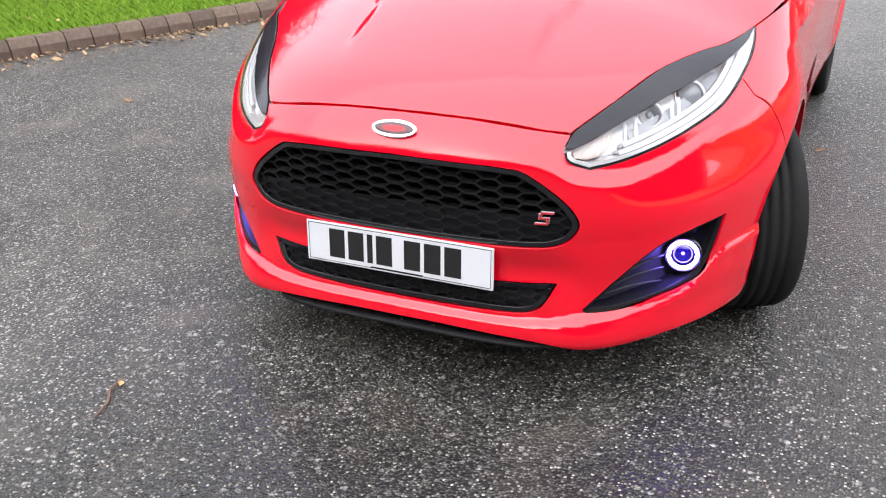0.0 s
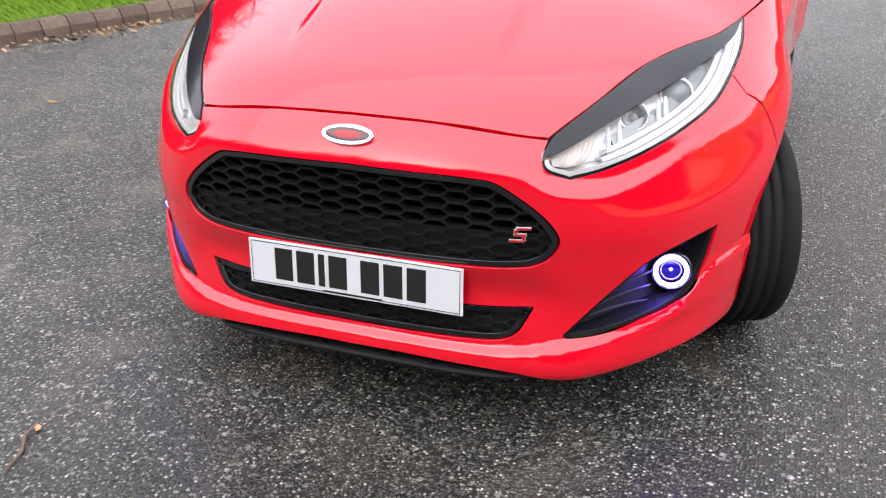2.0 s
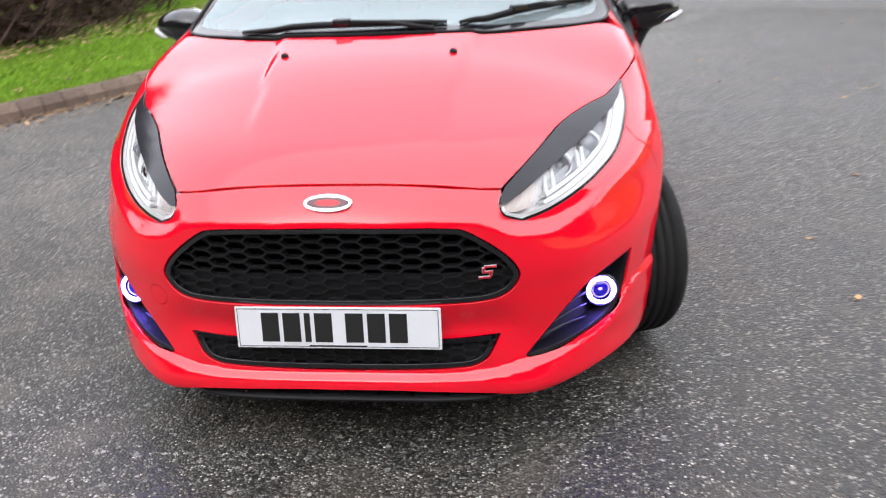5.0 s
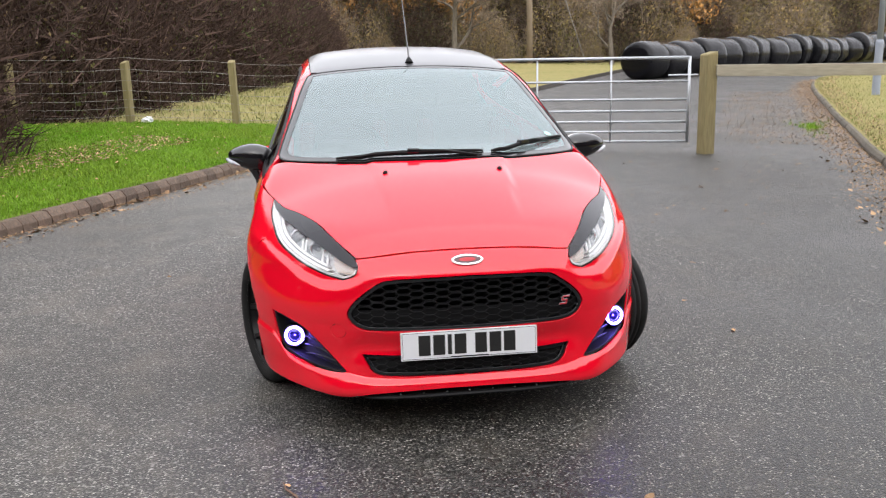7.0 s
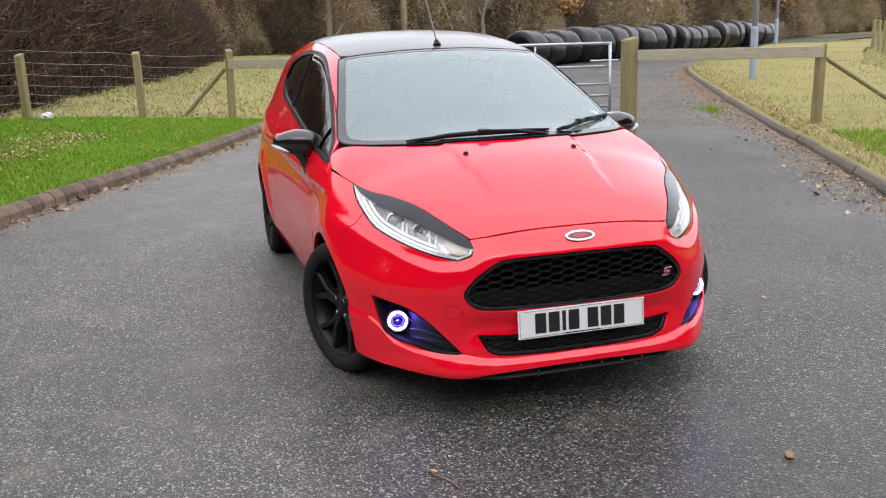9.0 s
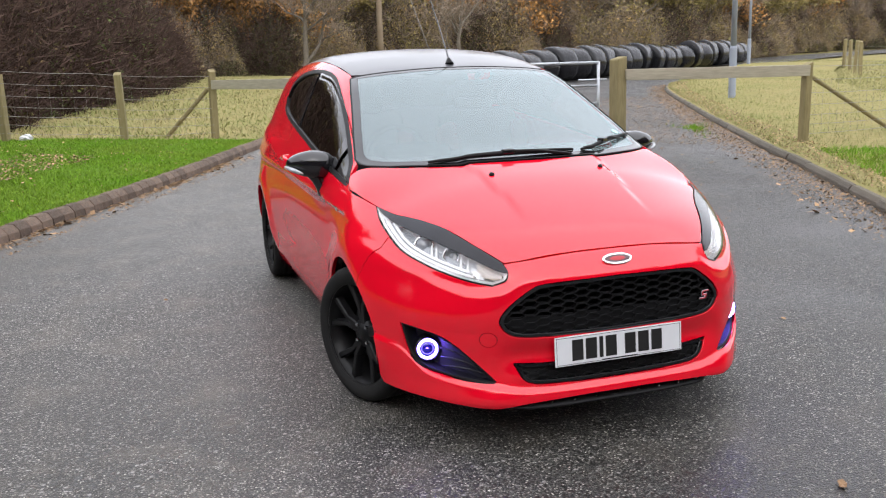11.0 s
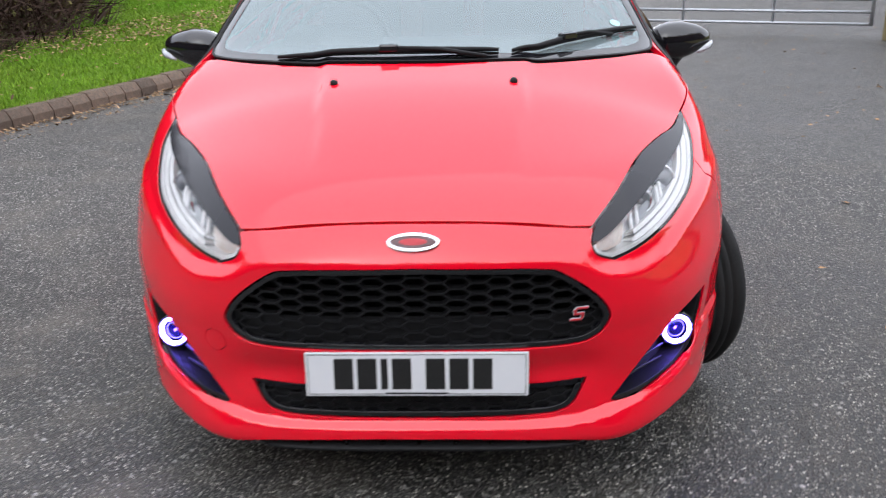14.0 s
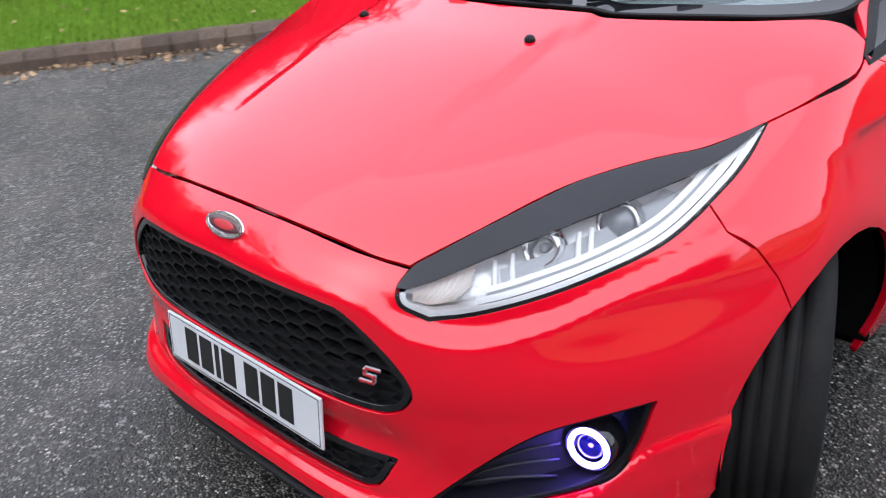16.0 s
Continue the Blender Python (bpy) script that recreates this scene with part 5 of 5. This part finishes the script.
# ---- wrapped bales in a row ----
rnd = random.Random(3)
start, end = np.array([10.9, 27.4]), np.array([30.5, 41.3])
bale_count = 21
d = (end - start) / np.linalg.norm(end - start)
proto = None
for k in range(bale_count):
    q = start + (end - start) * k / (bale_count - 1)
    z = ground_z(*q)
    if proto is None:
        proto = thing("silage_bale", label="round bale in shiny black plastic wrap lying on the track", category="bale", group="row of wrapped bales")
        prof = [(0, -.60), (.30, -.605), (.52, -.598), (.605, -.57), (.638, -.50), (.65, -.36), (.656, -.12), (.656, .12), (.65, .36), (.638, .50), (.605, .57), (.52, .598), (.30, .605), (0, .60)]
        bm = lathe(prof, (1, 0, 0), (0, 0, .60), 36)
        for v in bm.verts:
            c = v.co
            n = noise.noise(Vector((c.x * 3, c.y * 3, c.z * 3))) * .022
            c += Vector((0, c.y, c.z - .6)) * n * 2
            c.z = max(c.z, 0.0)
        part("wrapped_bale", bm, bale_wrap, proto, smooth=True)
        ob = proto
        ob.matrix_basis = pose(q[0], q[1], z, 0, 0, math.degrees(math.atan2(d[1], d[0])))
    else:
        ob = copy_thing(proto, pose(q[0] + rnd.uniform(-.06, .06), q[1] + rnd.uniform(-.06, .06), z, rnd.uniform(-5, 5), 0, math.degrees(math.atan2(d[1], d[0])) + rnd.uniform(-9, 9)))
        ob.scale = (1.0, rnd.uniform(.93, 1.06), rnd.uniform(.90, 1.07))


# ---- trees and scrub ----
def grow(seed, tall, spread, levels, trunk_r, lean=.12, start_split=.25):
    """A bare tree's limbs as lists of points with their radii, from the trunk to the twigs."""
    rnd = random.Random(seed)
    limbs = []

    def limb(p, way, length, r, level):
        pts, rr = [p.copy()], [r]
        n = 5 if level < 2 else 3
        for i in range(n):
            way = (way + Vector((rnd.gauss(0, .22), rnd.gauss(0, .22), rnd.gauss(.05, .12)))).normalized()
            p = p + way * length / n
            pts.append(p.copy())
            rr.append(r * (1 - .75 * (i + 1) / n))
        limbs.append((pts, rr, level))
        if level >= levels:
            return
        for _ in range(rnd.randint(4, 6) if level else rnd.randint(6, 8)):
            t = rnd.uniform(start_split if level == 0 else .2, 1.0) * n
            i = min(int(t), n - 1)
            at = pts[i].lerp(pts[i + 1], t - i)
            out = Vector((rnd.gauss(0, 1), rnd.gauss(0, 1), rnd.uniform(-.1, .8))).normalized()
            w = (way * .5 + out * spread).normalized()
            limb(at, w, length * rnd.uniform(.42, .68), max(rr[i] * .55, .004), level + 1)

    limb(Vector((0, 0, -.1)), Vector((rnd.gauss(0, lean), rnd.gauss(0, lean), 1)).normalized(), tall * .62, trunk_r, 0)
    return limbs


def tree_mesh(seed, tall, spread, trunk_r, leaf_mat, leaf_n, leaf_size, name, label, category, levels=3, twig_n=3, lean=.12, split=.25):
    rnd = np.random.RandomState(seed)
    limbs = grow(seed, tall, spread, levels, trunk_r, lean, split)
    bm = bmesh.new()
    for pts, rr, level in limbs:
        if level < levels:
            tube_into(bm, pts, [max(r, .008) for r in rr], 6 if level == 0 else 4, False)
    ob = thing(name, label=label, category=category)
    part("trunk", bm, bark, ob, smooth=True)
    tips = np.array([p for pts, rr, level in limbs if level >= levels - 1 for p in pts[1:]])
    # twigs: thin slivers; leaves: small folded quads
    verts, faces = [], []
    base = np.repeat(tips, twig_n, axis=0)
    way = rnd.normal(size=base.shape) + np.array([0, 0, .35])
    way /= np.linalg.norm(way, axis=1, keepdims=True)
    side = np.cross(way, rnd.normal(size=base.shape))
    side /= np.linalg.norm(side, axis=1, keepdims=True) + 1e-9
    ln = rnd.uniform(.25, .75, (len(base), 1)) * tall / 9
    wd = rnd.uniform(.006, .016, (len(base), 1))
    tri = np.stack([base - side * wd, base + side * wd, base + way * ln], 1).reshape(-1, 3)
    raw("twig_mass", tri, np.arange(len(tri)).reshape(-1, 3), twig_mat, ob, smooth=False)["kind"] = "stuff"
    if leaf_n:
        c = tips[rnd.randint(0, len(tips), leaf_n)] + rnd.normal(size=(leaf_n, 3)) * .22 * tall / 8
        u = rnd.normal(size=c.shape)
        u /= np.linalg.norm(u, axis=1, keepdims=True)
        v = np.cross(u, rnd.normal(size=c.shape))
        v /= np.linalg.norm(v, axis=1, keepdims=True) + 1e-9
        s = rnd.uniform(.5, 1.3, (leaf_n, 1)) * leaf_size
        quad = np.stack([c - u * s, c + v * s * .55, c + u * s, c - v * s * .55], 1).reshape(-1, 3)
        raw("crown", quad, np.arange(len(quad)).reshape(-1, 4), leaf_mat, ob, smooth=False)["kind"] = "stuff"
    return ob


def dome(seed, tall, wide, twig_n, leaf_n, leaf_mat, name, label, leaf_size=.045, twigs=scrub_twig):
    """A bush: many stems from the ground that fan out into fine twigs, with a few leaves."""
    rnd = np.random.RandomState(seed)
    ob = thing(name, label=label, category="bush")
    bm = bmesh.new()
    for k in range(16):
        a, s = rnd.uniform(0, 6.28), rnd.uniform(.2, .9)
        foot = Vector((.25 * wide * math.cos(a), .25 * wide * math.sin(a), -.1))
        top = Vector((s * wide * math.cos(a + .3), s * wide * math.sin(a + .3), tall * rnd.uniform(.5, .95) * math.sqrt(max(.1, 1 - s * s))))
        mid = foot.lerp(top, .5) + Vector((rnd.normal(0, .12), rnd.normal(0, .12), .2))
        tube_into(bm, [foot, mid, top], [.03, .018, .006], 4, False)
    part("stem_clump", bm, bark, ob, smooth=True)

    def spots(n, low):
        a, r = rnd.uniform(0, 2 * np.pi, n), np.sqrt(rnd.uniform(0, 1, n)) * wide
        lump = 1 + .22 * np.sin(3 * a + 1.3) + .15 * np.sin(7 * a)
        h = tall * np.sqrt(np.maximum(.05, 1 - (r / wide) ** 2)) * rnd.uniform(low, 1, n) ** .8 * (1 + .12 * np.sin(5 * a))
        return np.stack([r * lump * np.cos(a), r * lump * np.sin(a), h], -1)

    base = spots(twig_n, 0.0)
    way = rnd.normal(size=base.shape) * .55 + base * (.35 / wide, .35 / wide, 0) + np.array([0, 0, .5])
    way /= np.linalg.norm(way, axis=1, keepdims=True)
    side = np.cross(way, rnd.normal(size=base.shape))
    side /= np.linalg.norm(side, axis=1, keepdims=True) + 1e-9
    ln, wd = rnd.uniform(.25, .8, (twig_n, 1)) * tall / 3, rnd.uniform(.006, .018, (twig_n, 1))
    tri = np.stack([base - side * wd, base + side * wd, base + way * ln], 1).reshape(-1, 3)
    raw("twig_mass", tri, np.arange(len(tri)).reshape(-1, 3), twigs, ob, smooth=False)["kind"] = "stuff"
    c = spots(leaf_n, .1)
    u = rnd.normal(size=c.shape)
    u /= np.linalg.norm(u, axis=1, keepdims=True)
    v = np.cross(u, rnd.normal(size=c.shape))
    v /= np.linalg.norm(v, axis=1, keepdims=True) + 1e-9
    s = rnd.uniform(.5, 1.3, (leaf_n, 1)) * leaf_size
    quad = np.stack([c - u * s, c + v * s * .55, c + u * s, c - v * s * .55], 1).reshape(-1, 3)
    raw("foliage", quad, np.arange(len(quad)).reshape(-1, 4), leaf_mat, ob, smooth=False)["kind"] = "stuff"
    return ob


protos = {
    "bare": tree_mesh(11, 8.5, .85, .16, leaf_brown, 90, .06, "bare_tree", "bare winter tree with grey-brown branches", "tree", twig_n=9, split=.15),
    "russet": tree_mesh(12, 9.0, .8, .17, leaf_brown, 5200, .10, "russet_tree", "tree with thin russet autumn leaves", "tree"),
    "olive": tree_mesh(13, 9.0, .8, .16, leaf_green, 5600, .10, "olive_tree", "tree with dull olive leaves", "tree"),
    "scrub": dome(14, 3.3, 1.7, 5600, 1900, scrub_leaf, "scrub_bush", "dense brown leafless scrub bush"),
    "thicket": dome(16, 3.6, 1.8, 5200, 3600, bramble_leaf, "thicket_bush", "tangled brown thicket with green ivy leaves"),
    "olive_bush": dome(17, 3.4, 1.9, 4500, 6500, edge_leaf, "olive_bush", "leafy olive-brown bush at the wood's edge", .058, twig_mat),
    "bramble": dome(15, 1.5, 1.3, 2600, 2600, bramble_leaf, "bramble_bush", "low bramble bush with dark green leaves"),
}
for p in protos.values():
    p["group"] = "wood beyond the pasture"
used = set()


def plant(kind, x, y, size=1.0, turn=0.0, base=0.0):
    m = pose(x, y, ground_z(x, y, base) - .05, 0, 0, turn)
    if kind in used:
        ob = copy_thing(protos[kind], m)
    else:
        used.add(kind)
        ob = protos[kind]
        ob.matrix_basis = m
    ob.scale = (size, size, size)


rnd = random.Random(21)


def any_turn():
    return rnd.uniform(0, 360)


# scrub close behind the left verge; its foot, y against x
SCRUB_FOOT = np.array([(3.0, -6.2), (4.5, -5.1), (6.4, -4.2), (6.9, -4.0), (8.4, -4.2), (9.4, -4.75), (11.6, -5.2), (13.0, -5.3), (15.0, -4.7)])
for k in range(28):
    t = k / 27
    y = 3.5 + 11.2 * t + rnd.uniform(-.3, .3)
    x = float(np.interp(y, SCRUB_FOOT[:, 0], SCRUB_FOOT[:, 1])) - 1.70 + rnd.uniform(-.2, .2)
    plant("scrub", x, y, rnd.uniform(.72, .92), any_turn(), .12)
    plant("scrub" if k % 3 else "thicket", x - 1.6, y + .3, rnd.uniform(1.0, 1.35), any_turn())
    plant("bramble", x + 1.15, y + rnd.uniform(-.3, .3), rnd.uniform(.26, .42), any_turn(), .12)
# the hedge along the pasture's edge, beyond the fence
EDGE = spline([(-4.3, 14.6), (-3.4, 16.6), (-2.7, 20.0), (-1.6, 24.0), (-.5, 29.0), (.6, 35.0), (1.5, 44.0)], 8)
_, spots, _ = along(EDGE, .85)
for k, (x, y) in enumerate(spots):
    size = rnd.uniform(.8, 1.25)
    plant(("scrub", "thicket", "scrub")[k % 3], x - 2.0 * size + rnd.uniform(-.3, .2), y + rnd.uniform(-.4, .4), size, any_turn())
    plant("scrub" if k % 2 else "thicket", x - 4.6 + rnd.uniform(-.6, .6), y + rnd.uniform(-.6, .6), rnd.uniform(1.1, 1.6), any_turn())
    if k % 2:
        plant("bramble", x - .5 + rnd.uniform(-.3, .3), y + rnd.uniform(-.3, .3), rnd.uniform(.35, .6), any_turn())
    if k % 2 == 0:
        plant(("bare", "bare", "olive")[k % 3], x - 4.0 + rnd.uniform(-.8, .8), y + 1.5, rnd.uniform(.7, 1.0), any_turn())
for k in range(14):
    plant("scrub" if k % 3 else "thicket", -12.5 + .55 * k, 17.6 + rnd.uniform(-.6, .8), rnd.uniform(.9, 1.3), any_turn())
    plant("bare", -16 + .7 * k, 21 + rnd.uniform(-.8, .8), rnd.uniform(.8, 1.05), any_turn())


# the wood across the pasture, standing back from the lane
def wood_line(x):
    return 45.5 + 2 * math.sin(x * .16) + .52 * max(0, x - 27)


for k in range(64):
    t = k / 63
    x = -2.0 + 80 * t + rnd.uniform(-.7, .7)
    y = wood_line(x) + rnd.uniform(-1.0, 1.5)
    kind = "russet" if .06 < t < .14 or rnd.random() < .30 else ("olive" if rnd.random() < .6 else "bare")
    plant(kind, x, y + 1.5, rnd.uniform(.75, 1.1), any_turn())
    plant(("thicket", "olive_bush", "olive_bush")[k % 3], x + rnd.uniform(-1, 1), y + .4, rnd.uniform(.7, 1.15), any_turn())
    plant("olive" if rnd.random() < .55 else "russet", x + rnd.uniform(-1, 1), y + 6, rnd.uniform(1.0, 1.35), any_turn())
    plant("olive_bush", x + rnd.uniform(-1, 1), y + 4, rnd.uniform(1.2, 1.7), any_turn())
    if k % 2:
        plant("olive_bush" if k % 4 == 1 else "bramble", x + rnd.uniform(-1, 1), y - 1.6, rnd.uniform(.35, .7), any_turn())
plant("bare", 6.3, 40.5, 1.05, 40)
plant("bare", 14.6, 42.0, .85, 160)
# trees close the road behind the camera
for k in range(50):
    a = math.radians(192 + 164 * k / 49)
    x, y = 17 * math.cos(a) + rnd.uniform(-1, 1), 2 + 17 * math.sin(a) + rnd.uniform(-1, 1)
    plant("olive" if k % 3 else "russet", x, y, rnd.uniform(.75, 1.0), rnd.uniform(0, 360))
for k in range(132):
    a = math.radians(188 + 164 * (k // 3) / 43)
    d = 12.4 + 1.9 * (k % 3)
    plant("scrub" if k % 4 else "thicket", d * math.cos(a), 2 + d * math.sin(a), rnd.uniform(.9, 1.15) + .28 * (k % 3), rnd.uniform(0, 360))

# ---- grass ----
def blades(name, spots, tall, wide, mat, label, lean=.5, seed=1):
    """Single grass blades, one thin triangle each."""
    r = np.random.RandomState(seed)
    n = len(spots)
    a = r.uniform(0, 2 * np.pi, n)
    h = tall * r.uniform(.45, 1.25, n)
    d = np.stack([np.cos(a), np.sin(a), 0 * a], -1) * (wide * r.uniform(.6, 1.4, n))[:, None]
    tip = np.stack([r.normal(0, lean, n) * h, r.normal(0, lean, n) * h, h], -1)
    tri = np.stack([spots - d, spots + d, spots + tip], 1).reshape(-1, 3)
    ob = raw(name, tri, np.arange(len(tri)).reshape(-1, 3), mat, smooth=False)
    return tagged(ob, label, "grass", kind="stuff")


def beside(line, n, near, far, y0, y1, base, into, seed, power=1.6, bank=0.0):
    r = np.random.RandomState(seed)
    s, p, w = along(line, .05)
    ok = (p[:, 1] > y0) & (p[:, 1] < y1)
    p, w = p[ok], w[ok]
    i = r.randint(0, len(p), n)
    off = near + (far - near) * r.uniform(0, 1, n) ** power
    q = p[i] + np.stack([-w[i, 1], w[i, 0]], -1) * (off * into)[:, None]
    z = rise(q[:, 0], q[:, 1]) + base + bank * np.clip((off - .1) / 8.9 * 3, 0, 1)
    return np.stack([q[:, 0], q[:, 1], z], -1)


green = beside(KERB_LEFT, 320000, .12, 8.6, -1, 16.5, .115, 1, 2, 1.1, .205)
blades("verge_grass", green[green[:, 1] < 12.5], .038, .0048, blade_mat, "short bright green mown grass")
blades("verge_edge_grass", beside(KERB_LEFT, 6000, .09, .2, -1, 15.5, .10, 1, 3), .04, .003, straw_mat, "dry grass along the kerb")
r = np.random.RandomState(5)
q = np.stack([r.uniform(-5, 36, 90000), 10.8 + 32 * r.uniform(0, 1, 90000) ** 1.4, np.zeros(90000)], -1)
mid = np.interp(q[:, 1], KERB_LEFT[:, 1], KERB_LEFT[:, 0])
rgt = np.interp(q[:, 1], KERB_RIGHT[:, 1], KERB_RIGHT[:, 0])
keep = ((q[:, 0] < mid - .2) & (q[:, 1] > 12.7)) | ((q[:, 0] > rgt + .5) & (q[:, 1] > 6.6 + .2 * q[:, 0]))
q = q[keep]
q[:, 2] = rise(q[:, 0], q[:, 1]) + np.where(q[:, 0] < 5, .10 + .12 * np.clip((mid[keep] - q[:, 0]) / 7, 0, 1), -.02)
blades("pasture_grass", q, .085, .016, straw_mat, "tufts of pale winter pasture grass", seed=6)
blades("verge_straw", beside(KERB_RIGHT, 26000, .14, 6, 1, 30, .09, -1, 8), .07, .005, straw_mat, "pale rough grass beside the track")
r2 = beside(KERB_RIGHT, 30000, .45, 4.0, 2.0, 6.9, .10, -1, 9, 1.0)
blades("verge_green", r2, .055, .005, blade_mat, "green grass patch beside the track")


r = np.random.RandomState(14)
a, d = r.uniform(0, 6.283, 1500), np.sqrt(r.uniform(0, 1, 1500))
d = np.abs(r.normal(0, .55, 1500)) * (1 + .5 * np.sin(3 * a))
q = np.stack([7.75 + .27 * d * np.cos(a) + .50 * d * np.sin(a), 11.1 + 1.0 * d * np.sin(a), 0 * a], -1)[:650]
q[:, 2] = rise(q[:, 0], q[:, 1])
blades("tarmac_tuft", q, .045, .006, blade_mat, "mossy grass patch growing on the track's edge", seed=15)


# ---- fallen leaves and litter ----
def leaf_mesh(seed, size):
    rnd = random.Random(seed)
    bm = bmesh.new()
    n = 9
    edge = []
    for k in range(n):
        a = 2 * math.pi * k / n
        r = size * (.5 + .5 * abs(math.cos(a)) ** .7) * rnd.uniform(.75, 1.15)
        edge.append(bm.verts.new((r * math.cos(a), .62 * r * math.sin(a), size * .18 * rnd.uniform(0, 1.6) + .002)))
    mid = bm.verts.new((0, 0, .002))
    for k in range(n):
        bm.faces.new((mid, edge[k], edge[(k + 1) % n]))
    return bm


rnd = random.Random(12)
leaf_protos = []
for k, (x, y, size) in enumerate(((-2.71, 1.95, .035), (1.59, 1.04, .028), (.50, -.63, .035), (.88, 2.32, .03), (1.57, 1.63, .02), (1.99, 2.52, .025), (-1.55, 2.9, .03), (3.4, 5.6, .04), (2.9, 4.4, .03), (4.1, 6.8, .05), (-3.3, 4.9, .03), (-2.0, 8.0, .03))):
    ob = part("fallen_leaf", leaf_mesh(k, size), leaf_litter)
    ob.matrix_basis = pose(x, y, float(rise(x, y)) + .001, 0, 0, rnd.uniform(0, 360))
    tagged(ob, "curled dry brown leaf lying on the tarmac", "leaf", "fallen leaves")
    leaf_protos.append(ob)
stick = part("twig", tube([(-.09, .02, .006), (-.03, 0, .010), (.03, .008, .006), (.10, -.01, .007)], [.002, .004, .004, .002], 6), bark)
stick.matrix_basis = pose(-.70, -.38, 0, 0, 0, -62)
stick.data.materials[0] = material("dark_twig", (.11, .06, .045), .9, fine=(80, (.20, .13, .09), .4))
shred = part("leaf_shred", leaf_mesh(40, .018), leaf_litter, stick)
shred.matrix_basis = pose(-.06, .02, .004, 0, 0, 30)
tagged(stick, "thin brown twig with a shred of leaf on the tarmac", "twig")


def litter(name, spots, size, label, seed):
    r = np.random.RandomState(seed)
    n = len(spots)
    a = r.uniform(0, 2 * np.pi, n)
    s = size * r.uniform(.4, 1.3, (n, 1))
    u = np.stack([np.cos(a), np.sin(a), r.normal(0, .3, n)], -1) * s
    v = np.stack([-np.sin(a), np.cos(a), r.normal(0, .3, n)], -1) * s * .55
    c = spots + np.array([0, 0, .008])
    quad = np.stack([c - u, c + v, c + u, c - v], 1).reshape(-1, 3)
    return tagged(raw(name, quad, np.arange(len(quad)).reshape(-1, 4), litter_mat, smooth=False), label, "leaf litter", kind="stuff")


def heaps(line, count, each, y0, y1, seed):
    """Drifts of debris that lie against a kerb's foot, long and thin."""
    r = np.random.RandomState(seed)
    s, p, w = along(line, .05)
    ok = (p[:, 1] > y0) & (p[:, 1] < y1)
    p, w = p[ok], w[ok]
    i = np.clip(np.repeat(r.randint(0, len(p), count), each) + r.normal(0, 3.2, count * each).astype(int), 0, len(p) - 1)
    off = -.03 - np.abs(r.normal(0, .045, count * each))
    q = p[i] + np.stack([-w[i, 1], w[i, 0]], -1) * off[:, None]
    return np.column_stack([q, rise(q[:, 0], q[:, 1]) + np.clip(.02 + off * .2, 0, .02)])


litter_mat = material("leaf_litter", (.29, .185, .10), .9, by_island=.75)
litter("leaf_litter", np.vstack([beside(KERB_LEFT, 1500, -.30, .03, -1, 15, .0, 1, 31, 2.0), heaps(KERB_LEFT, 46, 90, 1, 11, 51), beside(KERB_RIGHT, 13000, -.60, .04, 2, 24, .0, -1, 32, .45), beside(KERB_RIGHT, 6500, -2.0, -.1, 8.5, 19, .0, -1, 38, .8), beside(KERB_RIGHT, 700, -3.6, -.6, 3, 17, .0, -1, 39, 1.0)]), .0145, "brown leaves and bark gathered along the kerbs", 33)
litter("kerb_leaves", np.vstack([beside(KERB_LEFT, 170, -.22, .02, -1, 15, .0, 1, 41, 2.0), heaps(KERB_LEFT, 46, 4, 1, 11, 51), beside(KERB_RIGHT, 240, -.6, .02, 2, 20, .0, -1, 42, 1.0)]), .034, "larger tan leaves caught against the kerbs", 43)
litter("verge_litter", np.vstack([beside(KERB_LEFT, 2200, .2, 8, 0, 12.4, .145, 1, 34, 1.0, .205), beside(KERB_LEFT, 2600, 1.35, 2.3, 4.5, 9.5, .150, 1, 44, 1.0, .205), beside(KERB_RIGHT, 4200, .11, .65, 2, 24, .105, -1, 35, 1.0)]), .020, "brown leaves scattered on the grass", 36)

# a pale scrap caught at the fence's foot
bm = bmesh.new()
bmesh.ops.create_icosphere(bm, subdivisions=3, radius=.09)
for v in bm.verts:
    v.co *= 1 + .5 * noise.noise(v.co * 22)
    v.co.z = max(v.co.z * .7, -.03)
scrap = part("paper_scrap", bm, material("scrap_white", (.62, .63, .64), .7, spots=(20, (.45, .46, .48), .5), bumpy=(40, .01)))
scrap.matrix_basis = pose(-3.13, 12.30, .36, 0, 0, 30)
tagged(scrap, "crumpled pale paper scrap at the fence's foot", "litter")
